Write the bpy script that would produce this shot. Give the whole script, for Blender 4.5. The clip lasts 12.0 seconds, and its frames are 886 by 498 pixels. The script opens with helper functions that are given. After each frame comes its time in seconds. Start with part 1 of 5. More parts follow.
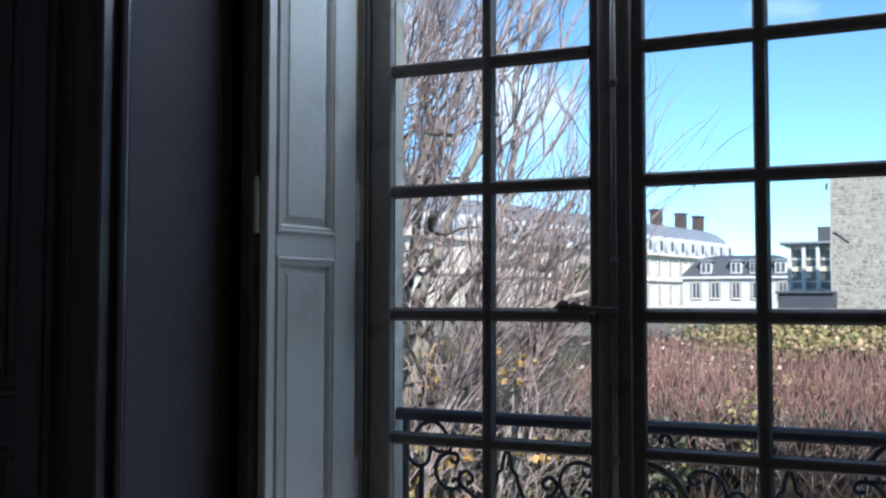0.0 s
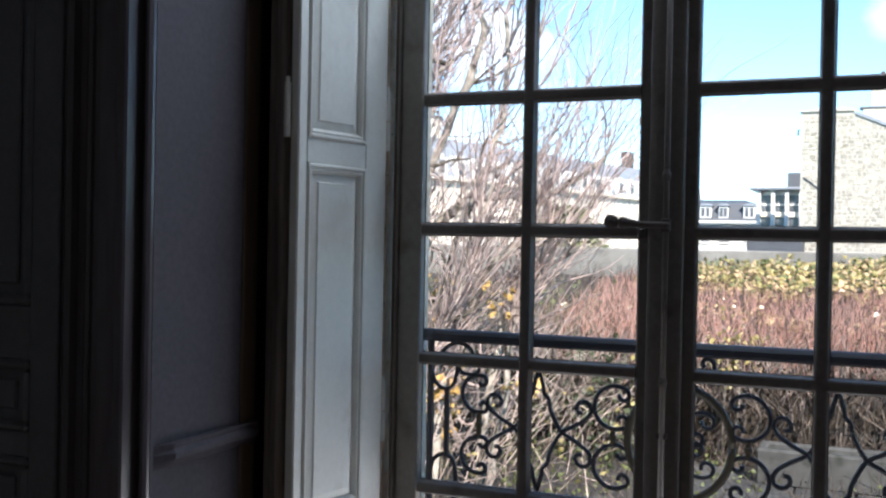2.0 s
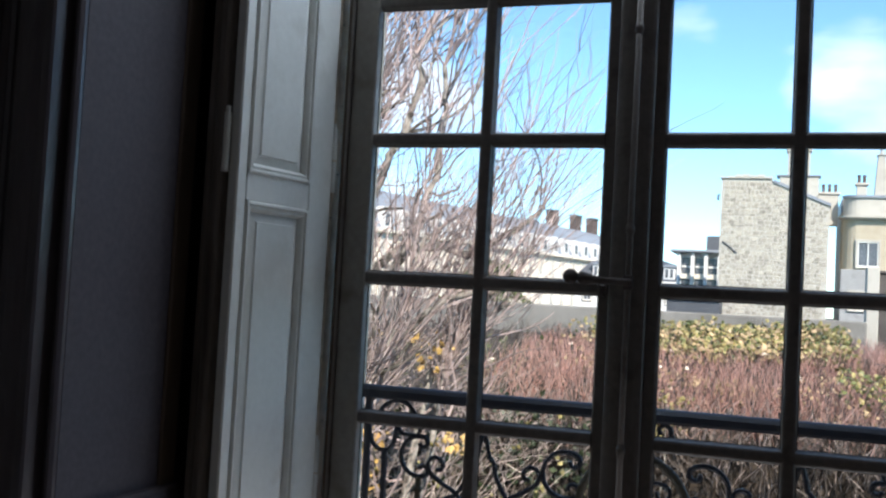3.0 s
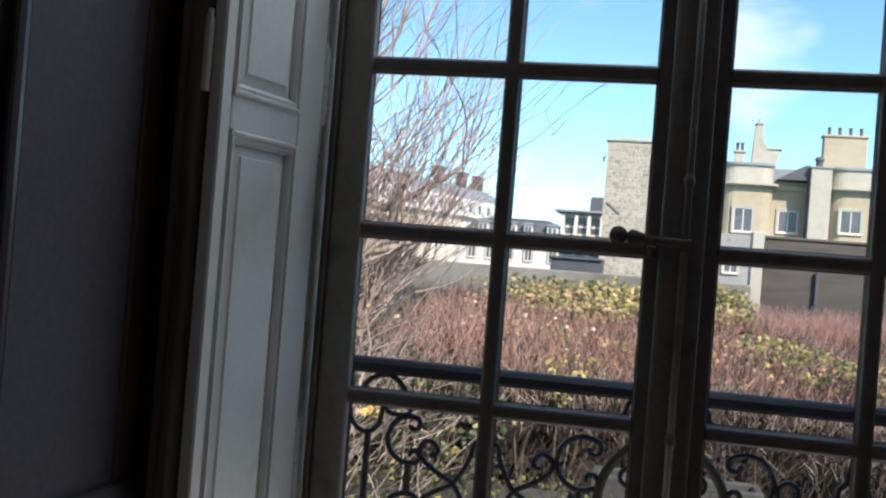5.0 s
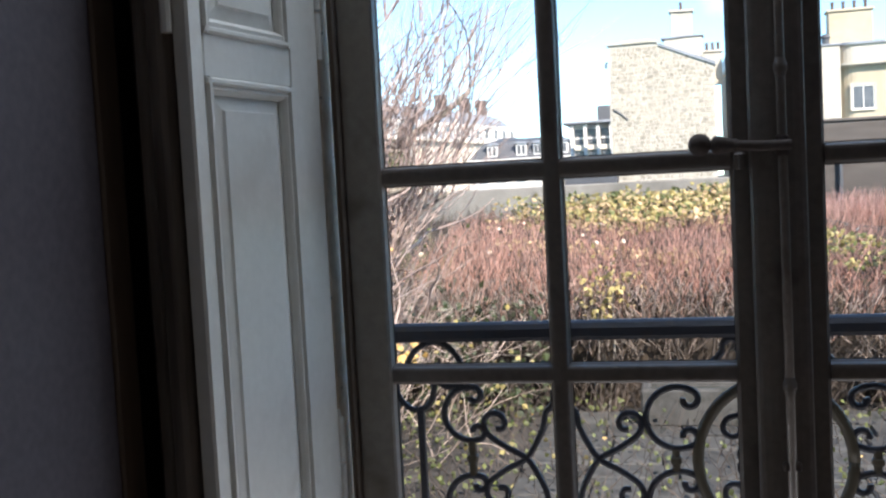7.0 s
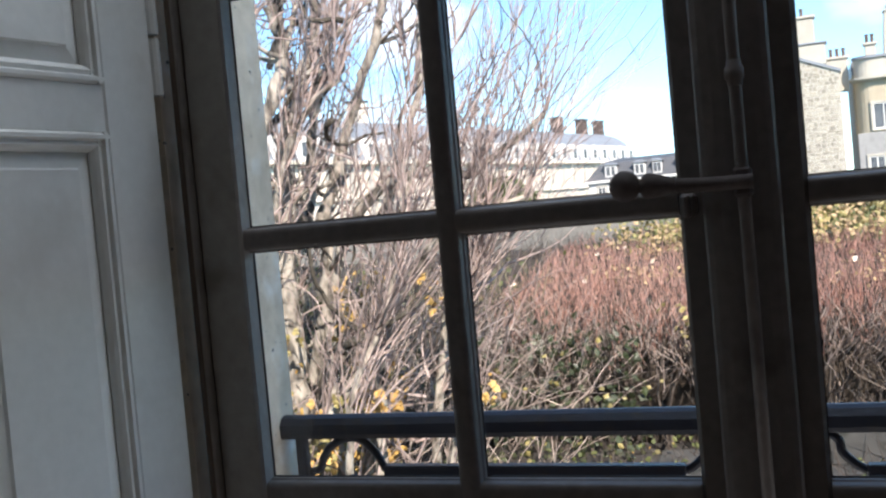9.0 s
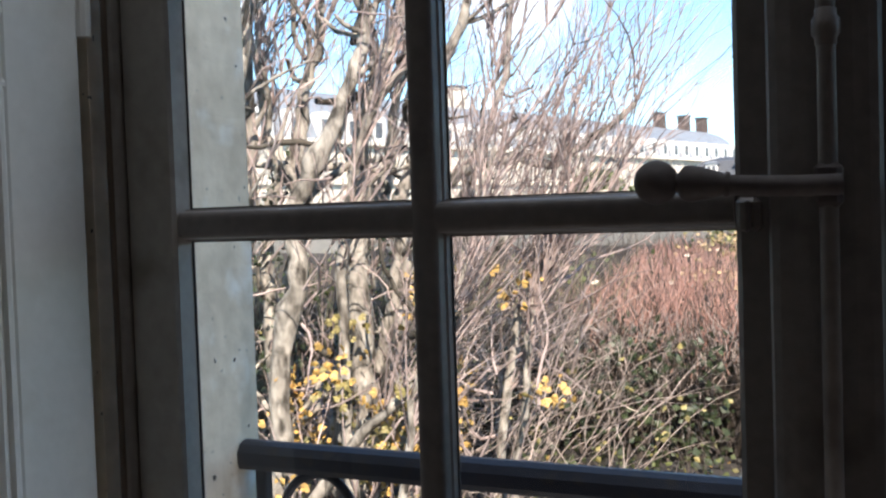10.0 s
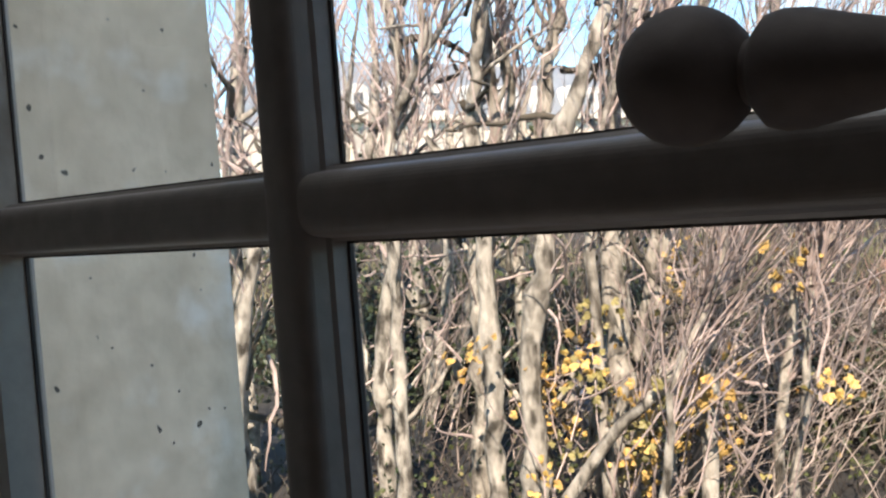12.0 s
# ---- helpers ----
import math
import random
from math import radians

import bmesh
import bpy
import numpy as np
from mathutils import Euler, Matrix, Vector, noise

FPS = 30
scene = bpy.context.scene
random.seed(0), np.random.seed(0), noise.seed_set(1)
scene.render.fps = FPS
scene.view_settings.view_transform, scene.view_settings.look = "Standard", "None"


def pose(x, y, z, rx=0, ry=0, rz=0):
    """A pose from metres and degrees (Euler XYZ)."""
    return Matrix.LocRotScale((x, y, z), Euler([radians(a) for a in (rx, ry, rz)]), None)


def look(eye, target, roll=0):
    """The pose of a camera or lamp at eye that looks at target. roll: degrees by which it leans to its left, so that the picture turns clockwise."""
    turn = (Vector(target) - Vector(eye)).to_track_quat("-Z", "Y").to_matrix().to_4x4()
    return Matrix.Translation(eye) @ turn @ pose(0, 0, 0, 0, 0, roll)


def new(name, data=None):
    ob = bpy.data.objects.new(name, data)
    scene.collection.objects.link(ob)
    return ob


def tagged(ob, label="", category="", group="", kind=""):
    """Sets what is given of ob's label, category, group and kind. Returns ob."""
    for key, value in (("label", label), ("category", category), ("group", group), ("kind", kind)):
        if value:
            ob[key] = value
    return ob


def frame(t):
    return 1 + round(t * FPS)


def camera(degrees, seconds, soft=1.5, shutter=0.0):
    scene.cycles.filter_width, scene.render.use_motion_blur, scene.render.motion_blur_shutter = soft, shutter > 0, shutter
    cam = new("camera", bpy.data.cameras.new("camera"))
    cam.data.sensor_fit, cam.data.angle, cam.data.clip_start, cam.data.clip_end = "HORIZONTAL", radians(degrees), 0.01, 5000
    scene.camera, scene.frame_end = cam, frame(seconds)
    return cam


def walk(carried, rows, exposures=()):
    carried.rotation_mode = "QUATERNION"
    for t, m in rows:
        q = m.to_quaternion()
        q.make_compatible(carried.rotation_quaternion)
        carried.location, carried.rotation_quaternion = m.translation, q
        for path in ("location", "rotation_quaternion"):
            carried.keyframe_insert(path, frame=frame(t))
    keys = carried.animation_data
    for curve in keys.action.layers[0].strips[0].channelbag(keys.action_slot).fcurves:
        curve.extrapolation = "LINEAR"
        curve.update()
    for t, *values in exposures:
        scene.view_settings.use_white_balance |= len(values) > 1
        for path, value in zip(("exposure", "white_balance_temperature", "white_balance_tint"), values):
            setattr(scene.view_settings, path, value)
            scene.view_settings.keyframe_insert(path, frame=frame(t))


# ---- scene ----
cam = camera(47.3, 12.0, soft=2.3)
PATH = [
    (0, (0.702, -2.7, 1.404), (-0.144, -0.89, 1.507), 0.1),
    (0.5, (0.696, -2.718, 1.411), (-0.196, -0.928, 1.458), -2.0),
    (1, (0.615, -2.728, 1.390), (-0.302, -0.951, 1.359), -2.0),
    (1.5, (0.575, -2.685, 1.373), (-0.38, -0.928, 1.345), -1.0),
    (2, (0.466, -2.635, 1.33), (-0.324, -0.798, 1.315), 1.1),
    (2.5, (0.403, -2.581, 1.34), (-0.269, -0.7, 1.441), 3.7),
    (3, (0.338, -2.482, 1.326), (-0.315, -0.594, 1.418), 3.1),
    (3.2, (0.305, -2.41, 1.323), (-0.298, -0.505, 1.416), 2.9),
    (4.8, (-0.012, -2.177, 1.317), (-0.472, -0.231, 1.357), 4.3),
    (5, (-0.073, -2.156, 1.314), (-0.499, -0.202, 1.332), 4.5),
    (5.5, (-0.144, -2.113, 1.304), (-0.628, -0.173, 1.281), 5.0),
    (6, (-0.207, -1.996, 1.291), (-0.663, -0.049, 1.253), 2.5),
    (6.5, (-0.226, -1.874, 1.321), (-0.709, 0.066, 1.286), -0.3),
    (7, (-0.204, -1.798, 1.341), (-0.659, 0.146, 1.22), -3.0),
    (7.5, (-0.19, -1.666, 1.356), (-0.669, 0.275, 1.286), -1.0),
    (7.7, (-0.174, -1.613, 1.374), (-0.633, 0.333, 1.34), -0.3),
    (9.5, (0.074, -1.116, 1.367), (-0.703, 0.725, 1.302), -5.0),
    (10, (0.034, -0.921, 1.369), (-0.819, 0.887, 1.299), -1.9),
    (10.5, (-0.009, -0.762, 1.379), (-0.956, 0.998, 1.322), -2.8),
    (11, (-0.013, -0.609, 1.371), (-1.084, 1.08, 1.36), -4.5),
    (11.5, (-0.013, -0.440, 1.373), (-1.232, 1.146, 1.366), -5.3),
    (12, (-0.039, -0.321, 1.360), (-1.358, 1.180, 1.275), -4.3),
]
walk(cam, [(t, look(eye, target, roll)) for t, eye, target, roll in PATH],
     exposures=[(0, 1.1, 5900, 12), (.5, 1.35, 6000, 12), (1.0, 1.55, 6200, 13), (1.5, 1.78, 6300, 13), (2.0, 1.85, 6450, 14), (3.0, 1.42, 6450, 13), (5.0, 1.25, 6750, 13), (5.5, 1.42, 6730, 16), (6.5, 1.68, 6730, 16), (7.5, 1.92, 6780, 16), (9.5, 1.55, 6780, 16), (10, 1.66, 6880, 16), (10.5, 1.58, 6830, 16), (11.5, 1.48, 6930, 16), (12, 1.58, 7380, 16)])


# ---- world, sun and sky ----
world = bpy.data.worlds.new("sky")
scene.world = world
world.use_nodes = True
wn, wl = world.node_tree.nodes, world.node_tree.links
SUN_EL, SUN_FROM = radians(40), Vector((0.60, -0.80))
sky = wn.new("ShaderNodeTexSky")
sky.sky_type, sky.sun_disc, sky.sun_elevation = "NISHITA", False, SUN_EL
sky.sun_rotation = math.atan2(SUN_FROM.x, SUN_FROM.y)
sky.altitude = 3000
sky.air_density, sky.dust_density, sky.ozone_density = 1.0, 0.0, 2.6
wco = wn.new("ShaderNodeTexCoord")
wmap = wn.new("ShaderNodeMapping")
wmap.inputs["Scale"].default_value = (1.6, 1.6, 4.0)
wnoise = wn.new("ShaderNodeTexNoise")
wnoise.inputs["Scale"].default_value, wnoise.inputs["Detail"].default_value = 2.6, 7
wramp = wn.new("ShaderNodeValToRGB")
wramp.color_ramp.elements[0].position, wramp.color_ramp.elements[1].position = 0.60, 0.84
# one loose white cumulus over the roofs, and thin cloud low behind the trees
wdot, wrange, wsum = wn.new("ShaderNodeVectorMath"), wn.new("ShaderNodeMapRange"), wn.new("ShaderNodeMath")
wdot.operation, wsum.operation = "DOT_PRODUCT", "ADD"
wdot.inputs[1].default_value = Vector((0.058, 1.0, 0.222)).normalized()
wrange.inputs[1].default_value, wrange.inputs[2].default_value, wrange.inputs[4].default_value = 0.9966, 0.9999, 0.15
wmix = wn.new("ShaderNodeMix")
wmix.data_type = "RGBA"
wmix.inputs[7].default_value = (5.6, 5.9, 6.1, 1)
wl.new(wco.outputs["Generated"], wmap.inputs[0])
wl.new(wmap.outputs[0], wnoise.inputs[0])
wl.new(wco.outputs["Generated"], wdot.inputs[0])
wl.new(wdot.outputs["Value"], wrange.inputs[0])
wl.new(wnoise.outputs[0], wsum.inputs[0])
wl.new(wrange.outputs[0], wsum.inputs[1])
veil, vrange, vsum = wn.new("ShaderNodeVectorMath"), wn.new("ShaderNodeMapRange"), wn.new("ShaderNodeMath")
veil.operation, vsum.operation = "DOT_PRODUCT", "ADD"
veil.inputs[1].default_value = Vector((-0.52, 1.0, 0.17)).normalized()
vrange.inputs[1].default_value, vrange.inputs[2].default_value, vrange.inputs[4].default_value = 0.955, 0.995, 0.17
wl.new(wco.outputs["Generated"], veil.inputs[0])
wl.new(veil.outputs["Value"], vrange.inputs[0])
wl.new(wsum.outputs[0], vsum.inputs[0])
wl.new(vrange.outputs[0], vsum.inputs[1])
wl.new(vsum.outputs[0], wramp.inputs[0])
wl.new(wramp.outputs[0], wmix.inputs[0])
wtint = wn.new("ShaderNodeMix")
wtint.data_type, wtint.blend_type = "RGBA", "MULTIPLY"
wtint.inputs[0].default_value, wtint.inputs[7].default_value = 1.0, (.82, 1.05, 1.0, 1)
wl.new(sky.outputs[0], wtint.inputs[6])
wl.new(wtint.outputs[2], wmix.inputs[6])
wl.new(wmix.outputs[2], wn["Background"].inputs[0])
wn["Background"].inputs[1].default_value = 0.115
sun = new("sun", bpy.data.lights.new("sun", "SUN"))
sun.data.energy, sun.data.angle, sun.data.color = 3.3, radians(0.5), (1.0, 0.93, 0.82)
sun.matrix_world = look((0, 0, 20), (-SUN_FROM.x, -SUN_FROM.y, 20 - math.tan(SUN_EL)))


# added fill lamps in the upper and lowest panes, for open sky and sunlit ground
for z, high, watts, tint, down in ((2.70, 0.46, 7.7, (0.76, 0.89, 1.0), -0.64), (0.36, 0.30, 1.75, (0.94, 0.97, 1.0), 0.50)):
    day = new("daylight_fill", bpy.data.lights.new("daylight_fill", "AREA"))
    day.data.shape, day.data.size, day.data.size_y = "RECTANGLE", 1.36, high
    day.data.energy, day.data.color = watts, tint
    day.matrix_world = look((-0.0375, 0.075, z), (-0.0375, -0.70, z + down))


# ---- materials ----
def mat(name, a, b, rough=0.6, fine=40.0, coarse=3.0, bump=0.1, metal=0.0, stain=None, stain_from=0.56, speck=None, stretch=(1, 1, 1), island=0.0, piece=0.0, spec=0.5):
    """Two tones a and b mixed by fine and coarse noise, an optional stain tone, small relief, and a tint for each piece."""
    m = bpy.data.materials.new(name)
    m.use_nodes = True
    n, l = m.node_tree.nodes, m.node_tree.links
    p = n["Principled BSDF"]
    p.inputs["Roughness"].default_value, p.inputs["Metallic"].default_value = rough, metal
    p.inputs["Specular IOR Level"].default_value = spec
    co, mp = n.new("ShaderNodeTexCoord"), n.new("ShaderNodeMapping")
    mp.inputs["Scale"].default_value = stretch
    l.new(co.outputs["Object"], mp.inputs[0])
    nf, nc = n.new("ShaderNodeTexNoise"), n.new("ShaderNodeTexNoise")
    nf.inputs["Scale"].default_value, nc.inputs["Scale"].default_value = fine, coarse
    nf.inputs["Detail"].default_value, nc.inputs["Detail"].default_value = 6, 4
    for t in (nf, nc):
        l.new(mp.outputs[0], t.inputs[0])
    add = n.new("ShaderNodeMath")
    add.operation = "MULTIPLY_ADD"
    add.inputs[1].default_value = 0.5
    l.new(nf.outputs[0], add.inputs[0])
    half = n.new("ShaderNodeMath")
    half.operation = "MULTIPLY"
    half.inputs[1].default_value = 0.5
    l.new(nc.outputs[0], half.inputs[0])
    l.new(half.outputs[0], add.inputs[2])
    ramp = n.new("ShaderNodeValToRGB")
    ramp.color_ramp.elements[0].position, ramp.color_ramp.elements[1].position = 0.34, 0.66
    ramp.color_ramp.elements[0].color, ramp.color_ramp.elements[1].color = (*a, 1), (*b, 1)
    l.new(add.outputs[0], ramp.inputs[0])
    out = ramp.outputs[0]
    if stain:
        ns, rs, mx = n.new("ShaderNodeTexNoise"), n.new("ShaderNodeValToRGB"), n.new("ShaderNodeMix")
        ns.inputs["Scale"].default_value, ns.inputs["Detail"].default_value = coarse * 2.7, 8
        rs.color_ramp.elements[0].position, rs.color_ramp.elements[1].position = stain_from, stain_from + .18
        mx.data_type = "RGBA"
        mx.inputs[7].default_value = (*stain, 1)
        l.new(mp.outputs[0], ns.inputs[0])
        l.new(ns.outputs[0], rs.inputs[0])
        l.new(rs.outputs[0], mx.inputs[0])
        l.new(out, mx.inputs[6])
        out = mx.outputs[2]
    if speck:
        nk, rk, mk = n.new("ShaderNodeTexNoise"), n.new("ShaderNodeValToRGB"), n.new("ShaderNodeMix")
        nk.inputs["Scale"].default_value, nk.inputs["Detail"].default_value = fine * 2.2, 1
        rk.color_ramp.elements[0].position, rk.color_ramp.elements[1].position = 0.735, 0.75
        mk.data_type = "RGBA"
        mk.inputs[7].default_value = (*speck, 1)
        l.new(mp.outputs[0], nk.inputs[0])
        l.new(nk.outputs[0], rk.inputs[0])
        l.new(rk.outputs[0], mk.inputs[0])
        l.new(out, mk.inputs[6])
        out = mk.outputs[2]
    if island or piece:
        src = n.new("ShaderNodeNewGeometry").outputs["Random Per Island"] if island else n.new("ShaderNodeObjectInfo").outputs["Random"]
        mr, hv = n.new("ShaderNodeMapRange"), n.new("ShaderNodeHueSaturation")
        mr.inputs[3].default_value, mr.inputs[4].default_value = 1 - (island or piece), 1 + (island or piece)
        l.new(src, mr.inputs[0])
        l.new(mr.outputs[0], hv.inputs["Value"])
        l.new(out, hv.inputs["Color"])
        out = hv.outputs[0]
    l.new(out, p.inputs["Base Color"])
    if bump:
        bp = n.new("ShaderNodeBump")
        bp.inputs["Strength"].default_value, bp.inputs["Distance"].default_value = bump, 0.01
        l.new(add.outputs[0], bp.inputs["Height"])
        l.new(bp.outputs[0], p.inputs["Normal"])
    return m


ROOMWALL = mat("pale_room_paint", (.58, .57, .55), (.66, .65, .63), .7, 40, 2, .05)
PAINT = mat("grey_white_paint", (.78, .78, .74), (.85, .85, .81), .42, 60, 4, .06, stain=(.73, .72, .67))
# backlit shade is in the sash colour; the better lit stiles get a lighter copy
SASH = mat("backlit_sash_paint", (.140, .122, .113), (.205, .180, .167), .42, 70, 5, .12, stain=(.105, .088, .078))
STILEPAINT = mat("worn_lit_stile_paint", (.27, .245, .22), (.36, .33, .30), .45, 60, 4, .12, stain=(.20, .175, .15))
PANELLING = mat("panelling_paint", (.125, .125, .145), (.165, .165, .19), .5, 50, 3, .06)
CASING = mat("dark_varnished_wood", (.070, .058, .066), (.112, .096, .106), .24, 45, 4, .08, stretch=(1, 1, .12))
# grey plaster lowered to near black: the embrasure's dimness is in this colour
PLASTER = mat("shaded_embrasure_plaster", (.062, .053, .066), (.090, .079, .094), .8, 70, 2.5, .1)
# streaked brown, darker than the front leaf's paint
LEAFEDGE = mat("streaked_brown_edge", (.13, .105, .09), (.27, .235, .205), .6, 60, 6, .15, stain=(.07, .055, .045), stretch=(1, 1, .1))
EDGE = mat("bare_wood_edge", (.09, .062, .044), (.13, .092, .066), .65, 60, 5, .1, stretch=(1, 1, .15))
FLOORWOOD = mat("oak_floor", (.24, .165, .11), (.34, .245, .17), .4, 40, 4, .08, stretch=(.2, 1, 1), piece=.15)
CEIL = mat("ceiling_plaster", (.68, .68, .66), (.74, .74, .72), .85, 60, 2, .05)
BRONZE = mat("dark_bronze", (.100, .084, .080), (.150, .128, .122), .7, 90, 20, .10, metal=.0, spec=.2)
IRON = mat("painted_iron", (.010, .012, .022), (.020, .022, .036), .42, 120, 14, .15, stain=(.04, .03, .025))
RINGIRON = mat("weathered_gilt_iron", (.045, .036, .022), (.075, .058, .034), .5, 120, 14, .2)
STONE = mat("limestone", (.58, .48, .36), (.84, .715, .565), .9, 34, 5, .5, stain=(.86, .82, .76), speck=(.09, .08, .07))
SILLST = mat("worn_sill_stone", (.30, .28, .25), (.40, .38, .34), .9, 60, 4, .3)
RUBBLE = mat("rubble_stone", (.265, .24, .195), (.41, .375, .315), .95, 4, 1.5, .4, piece=.26)
RUBBLE_REST = mat("rubble_stone_rest", (.265, .24, .195), (.41, .375, .315), .95, 4, 1.5, .4, island=.26)
MORTAR = mat("pale_mortar", (.37, .345, .295), (.46, .43, .375), .95, 5, 1, .2)
RENDER = mat("cream_render", (.37, .315, .23), (.45, .39, .295), .9, 3, .5, .1, stain=(.36, .30, .22))
GREYRENDER = mat("grey_render", (.25, .245, .24), (.33, .325, .315), .9, 3, .5, .1, stain=(.20, .195, .19))
RENDER2 = mat("pale_render", (.38, .35, .30), (.47, .44, .385), .9, 3, .5, .1, stain=(.36, .33, .28))
WHITEWALL = mat("white_render", (.62, .61, .58), (.70, .69, .66), .85, 2, .3, .05)
PARIS = mat("far_limestone", (.66, .595, .49), (.77, .70, .60), .9, 1.5, .2, .05, stain=(.58, .52, .43))
ZINC = mat("zinc_roof", (.20, .22, .25), (.27, .29, .32), .5, 2, .4, .05)
SLATE = mat("slate_roof", (.06, .065, .075), (.10, .105, .115), .6, 6, 1, .1)
POT = mat("terracotta", (.075, .052, .045), (.12, .085, .072), .85, 8, 2, .1)
DARKGLASS = mat("window_dark", (.07, .075, .085), (.13, .135, .15), .25, 3, 1, 0)
GREYWALL = mat("grey_garden_wall", (.060, .051, .046), (.120, .104, .094), .95, 4, .7, .4, stain=(.06, .055, .05), stretch=(.25, 1, 2))
PALEGREYWALL = mat("pale_grey_garden_wall", (.15, .14, .125), (.25, .235, .21), .95, 3, .6, .4, stain=(.11, .105, .09))
# terrace panes painted pale, in place of light reflected by the glass
PALEPANE = mat("far_pane_reflection", (.42, .39, .34), (.55, .52, .46), .6, 3, 1, 0)
DARKSHED = mat("dark_shed", (.05, .055, .065), (.08, .085, .095), .7, 4, 1, .1)
# soil tone lowered to carry the shade over the near garden
SOIL = mat("shaded_leaf_strewn_soil", (.020, .018, .016), (.055, .050, .046), .95, 9, .9, .5, stain=(.085, .08, .075))
# the dark stain is lichen and rough bark plus painted branch shadows
BARK = mat("pale_dappled_bark", (.15, .132, .110), (.58, .53, .46), .9, 18, 4, .8, stain=(.045, .038, .030), stain_from=.47, stretch=(1, 1, .5))
DARKBARK = mat("dark_mossy_bark", (.028, .024, .018), (.11, .095, .075), .95, 20, 5, .5)
TWIG = mat("grey_pink_twig", (.24, .178, .165), (.53, .425, .39), .85, 8, 2, 0, island=.5)
SHRUBTWIG = mat("pale_shrub_twig", (.20, .155, .135), (.58, .47, .41), .8, 8, 2, 0, island=.35)
REDTWIG = mat("red_twig", (.42, .205, .16), (.62, .40, .32), .8, 5, .8, 0, island=.35)
# brown made darker to stand for the shadow low in the hedge
BROWNTWIG = mat("shaded_brown_twig", (.042, .033, .028), (.145, .115, .096), .9, 5, .8, 0, island=.4)
OLIVETWIG = mat("olive_twig", (.17, .155, .09), (.29, .25, .15), .9, 5, .8, 0, island=.4)
# near-black filling that gives the hedges their inner shade
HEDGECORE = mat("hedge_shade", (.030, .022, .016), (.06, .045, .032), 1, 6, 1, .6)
TANLEAF = mat("tan_orange_leaf", (.29, .19, .10), (.46, .34, .19), .6, 4, .8, 0, island=.35)
YELLEAF = mat("yellow_green_leaf", (.15, .135, .048), (.34, .275, .105), .55, 4, .8, 0, island=.45)
ORANGELEAF = mat("orange_yellow_leaf", (.40, .22, .06), (.58, .40, .13), .55, 6, 2, 0, island=.35)
GREENLEAF = mat("green_leaf", (.045, .060, .020), (.13, .145, .045), .6, 4, .8, 0, island=.4)
# near-black leaves, added to make the shaded gaps in trees and thicket
GAPLEAF = mat("dark_gap_leaf", (.018, .028, .012), (.05, .065, .025), .45, 6, 2, 0, island=.4)
FLAG = mat("weathered_shaded_flagstone", (.035, .035, .034), (.075, .075, .073), .9, 14, 3, .5, stain=(.022, .025, .020), piece=.25)
POND = mat("still_water", (.03, .045, .045), (.045, .06, .06), .06, 6, 2, .03)
PUTTY = mat("old_dark_putty", (.030, .027, .026), (.060, .054, .050), .8, 60, 6, .2)
BUTT = mat("blue_grey_plastic", (.16, .19, .26), (.21, .24, .32), .5, 20, 4, .05)
PALEFLOWER = mat("pale_flower", (.75, .60, .45), (.85, .78, .66), .6, 20, 4, 0)


def old_glass():
    m = bpy.data.materials.new("old_window_glass")
    m.use_nodes = True
    n, l = m.node_tree.nodes, m.node_tree.links
    p = n["Principled BSDF"]
    p.inputs["Base Color"].default_value = (.985, .995, 1, 1)
    p.inputs["Transmission Weight"].default_value, p.inputs["Roughness"].default_value, p.inputs["IOR"].default_value = 1, 0, 1.45
    co, inf, ad = n.new("ShaderNodeTexCoord"), n.new("ShaderNodeObjectInfo"), n.new("ShaderNodeVectorMath")
    sc = n.new("ShaderNodeVectorMath")
    sc.operation, sc.inputs[1].default_value = "MULTIPLY", (40, 0, 40)
    cmb = n.new("ShaderNodeCombineXYZ")
    l.new(inf.outputs["Random"], cmb.inputs[0])
    l.new(inf.outputs["Random"], cmb.inputs[2])
    l.new(cmb.outputs[0], sc.inputs[0])
    l.new(co.outputs["Object"], ad.inputs[0])
    l.new(sc.outputs[0], ad.inputs[1])
    ns = n.new("ShaderNodeTexNoise")
    ns.inputs["Scale"].default_value, ns.inputs["Detail"].default_value = 13, 1.0
    l.new(ad.outputs[0], ns.inputs[0])
    bp = n.new("ShaderNodeBump")
    bp.inputs["Strength"].default_value, bp.inputs["Distance"].default_value = 0.60, 0.0015
    l.new(ns.outputs[0], bp.inputs["Height"])
    l.new(bp.outputs[0], p.inputs["Normal"])
    return m


GLASS = old_glass()


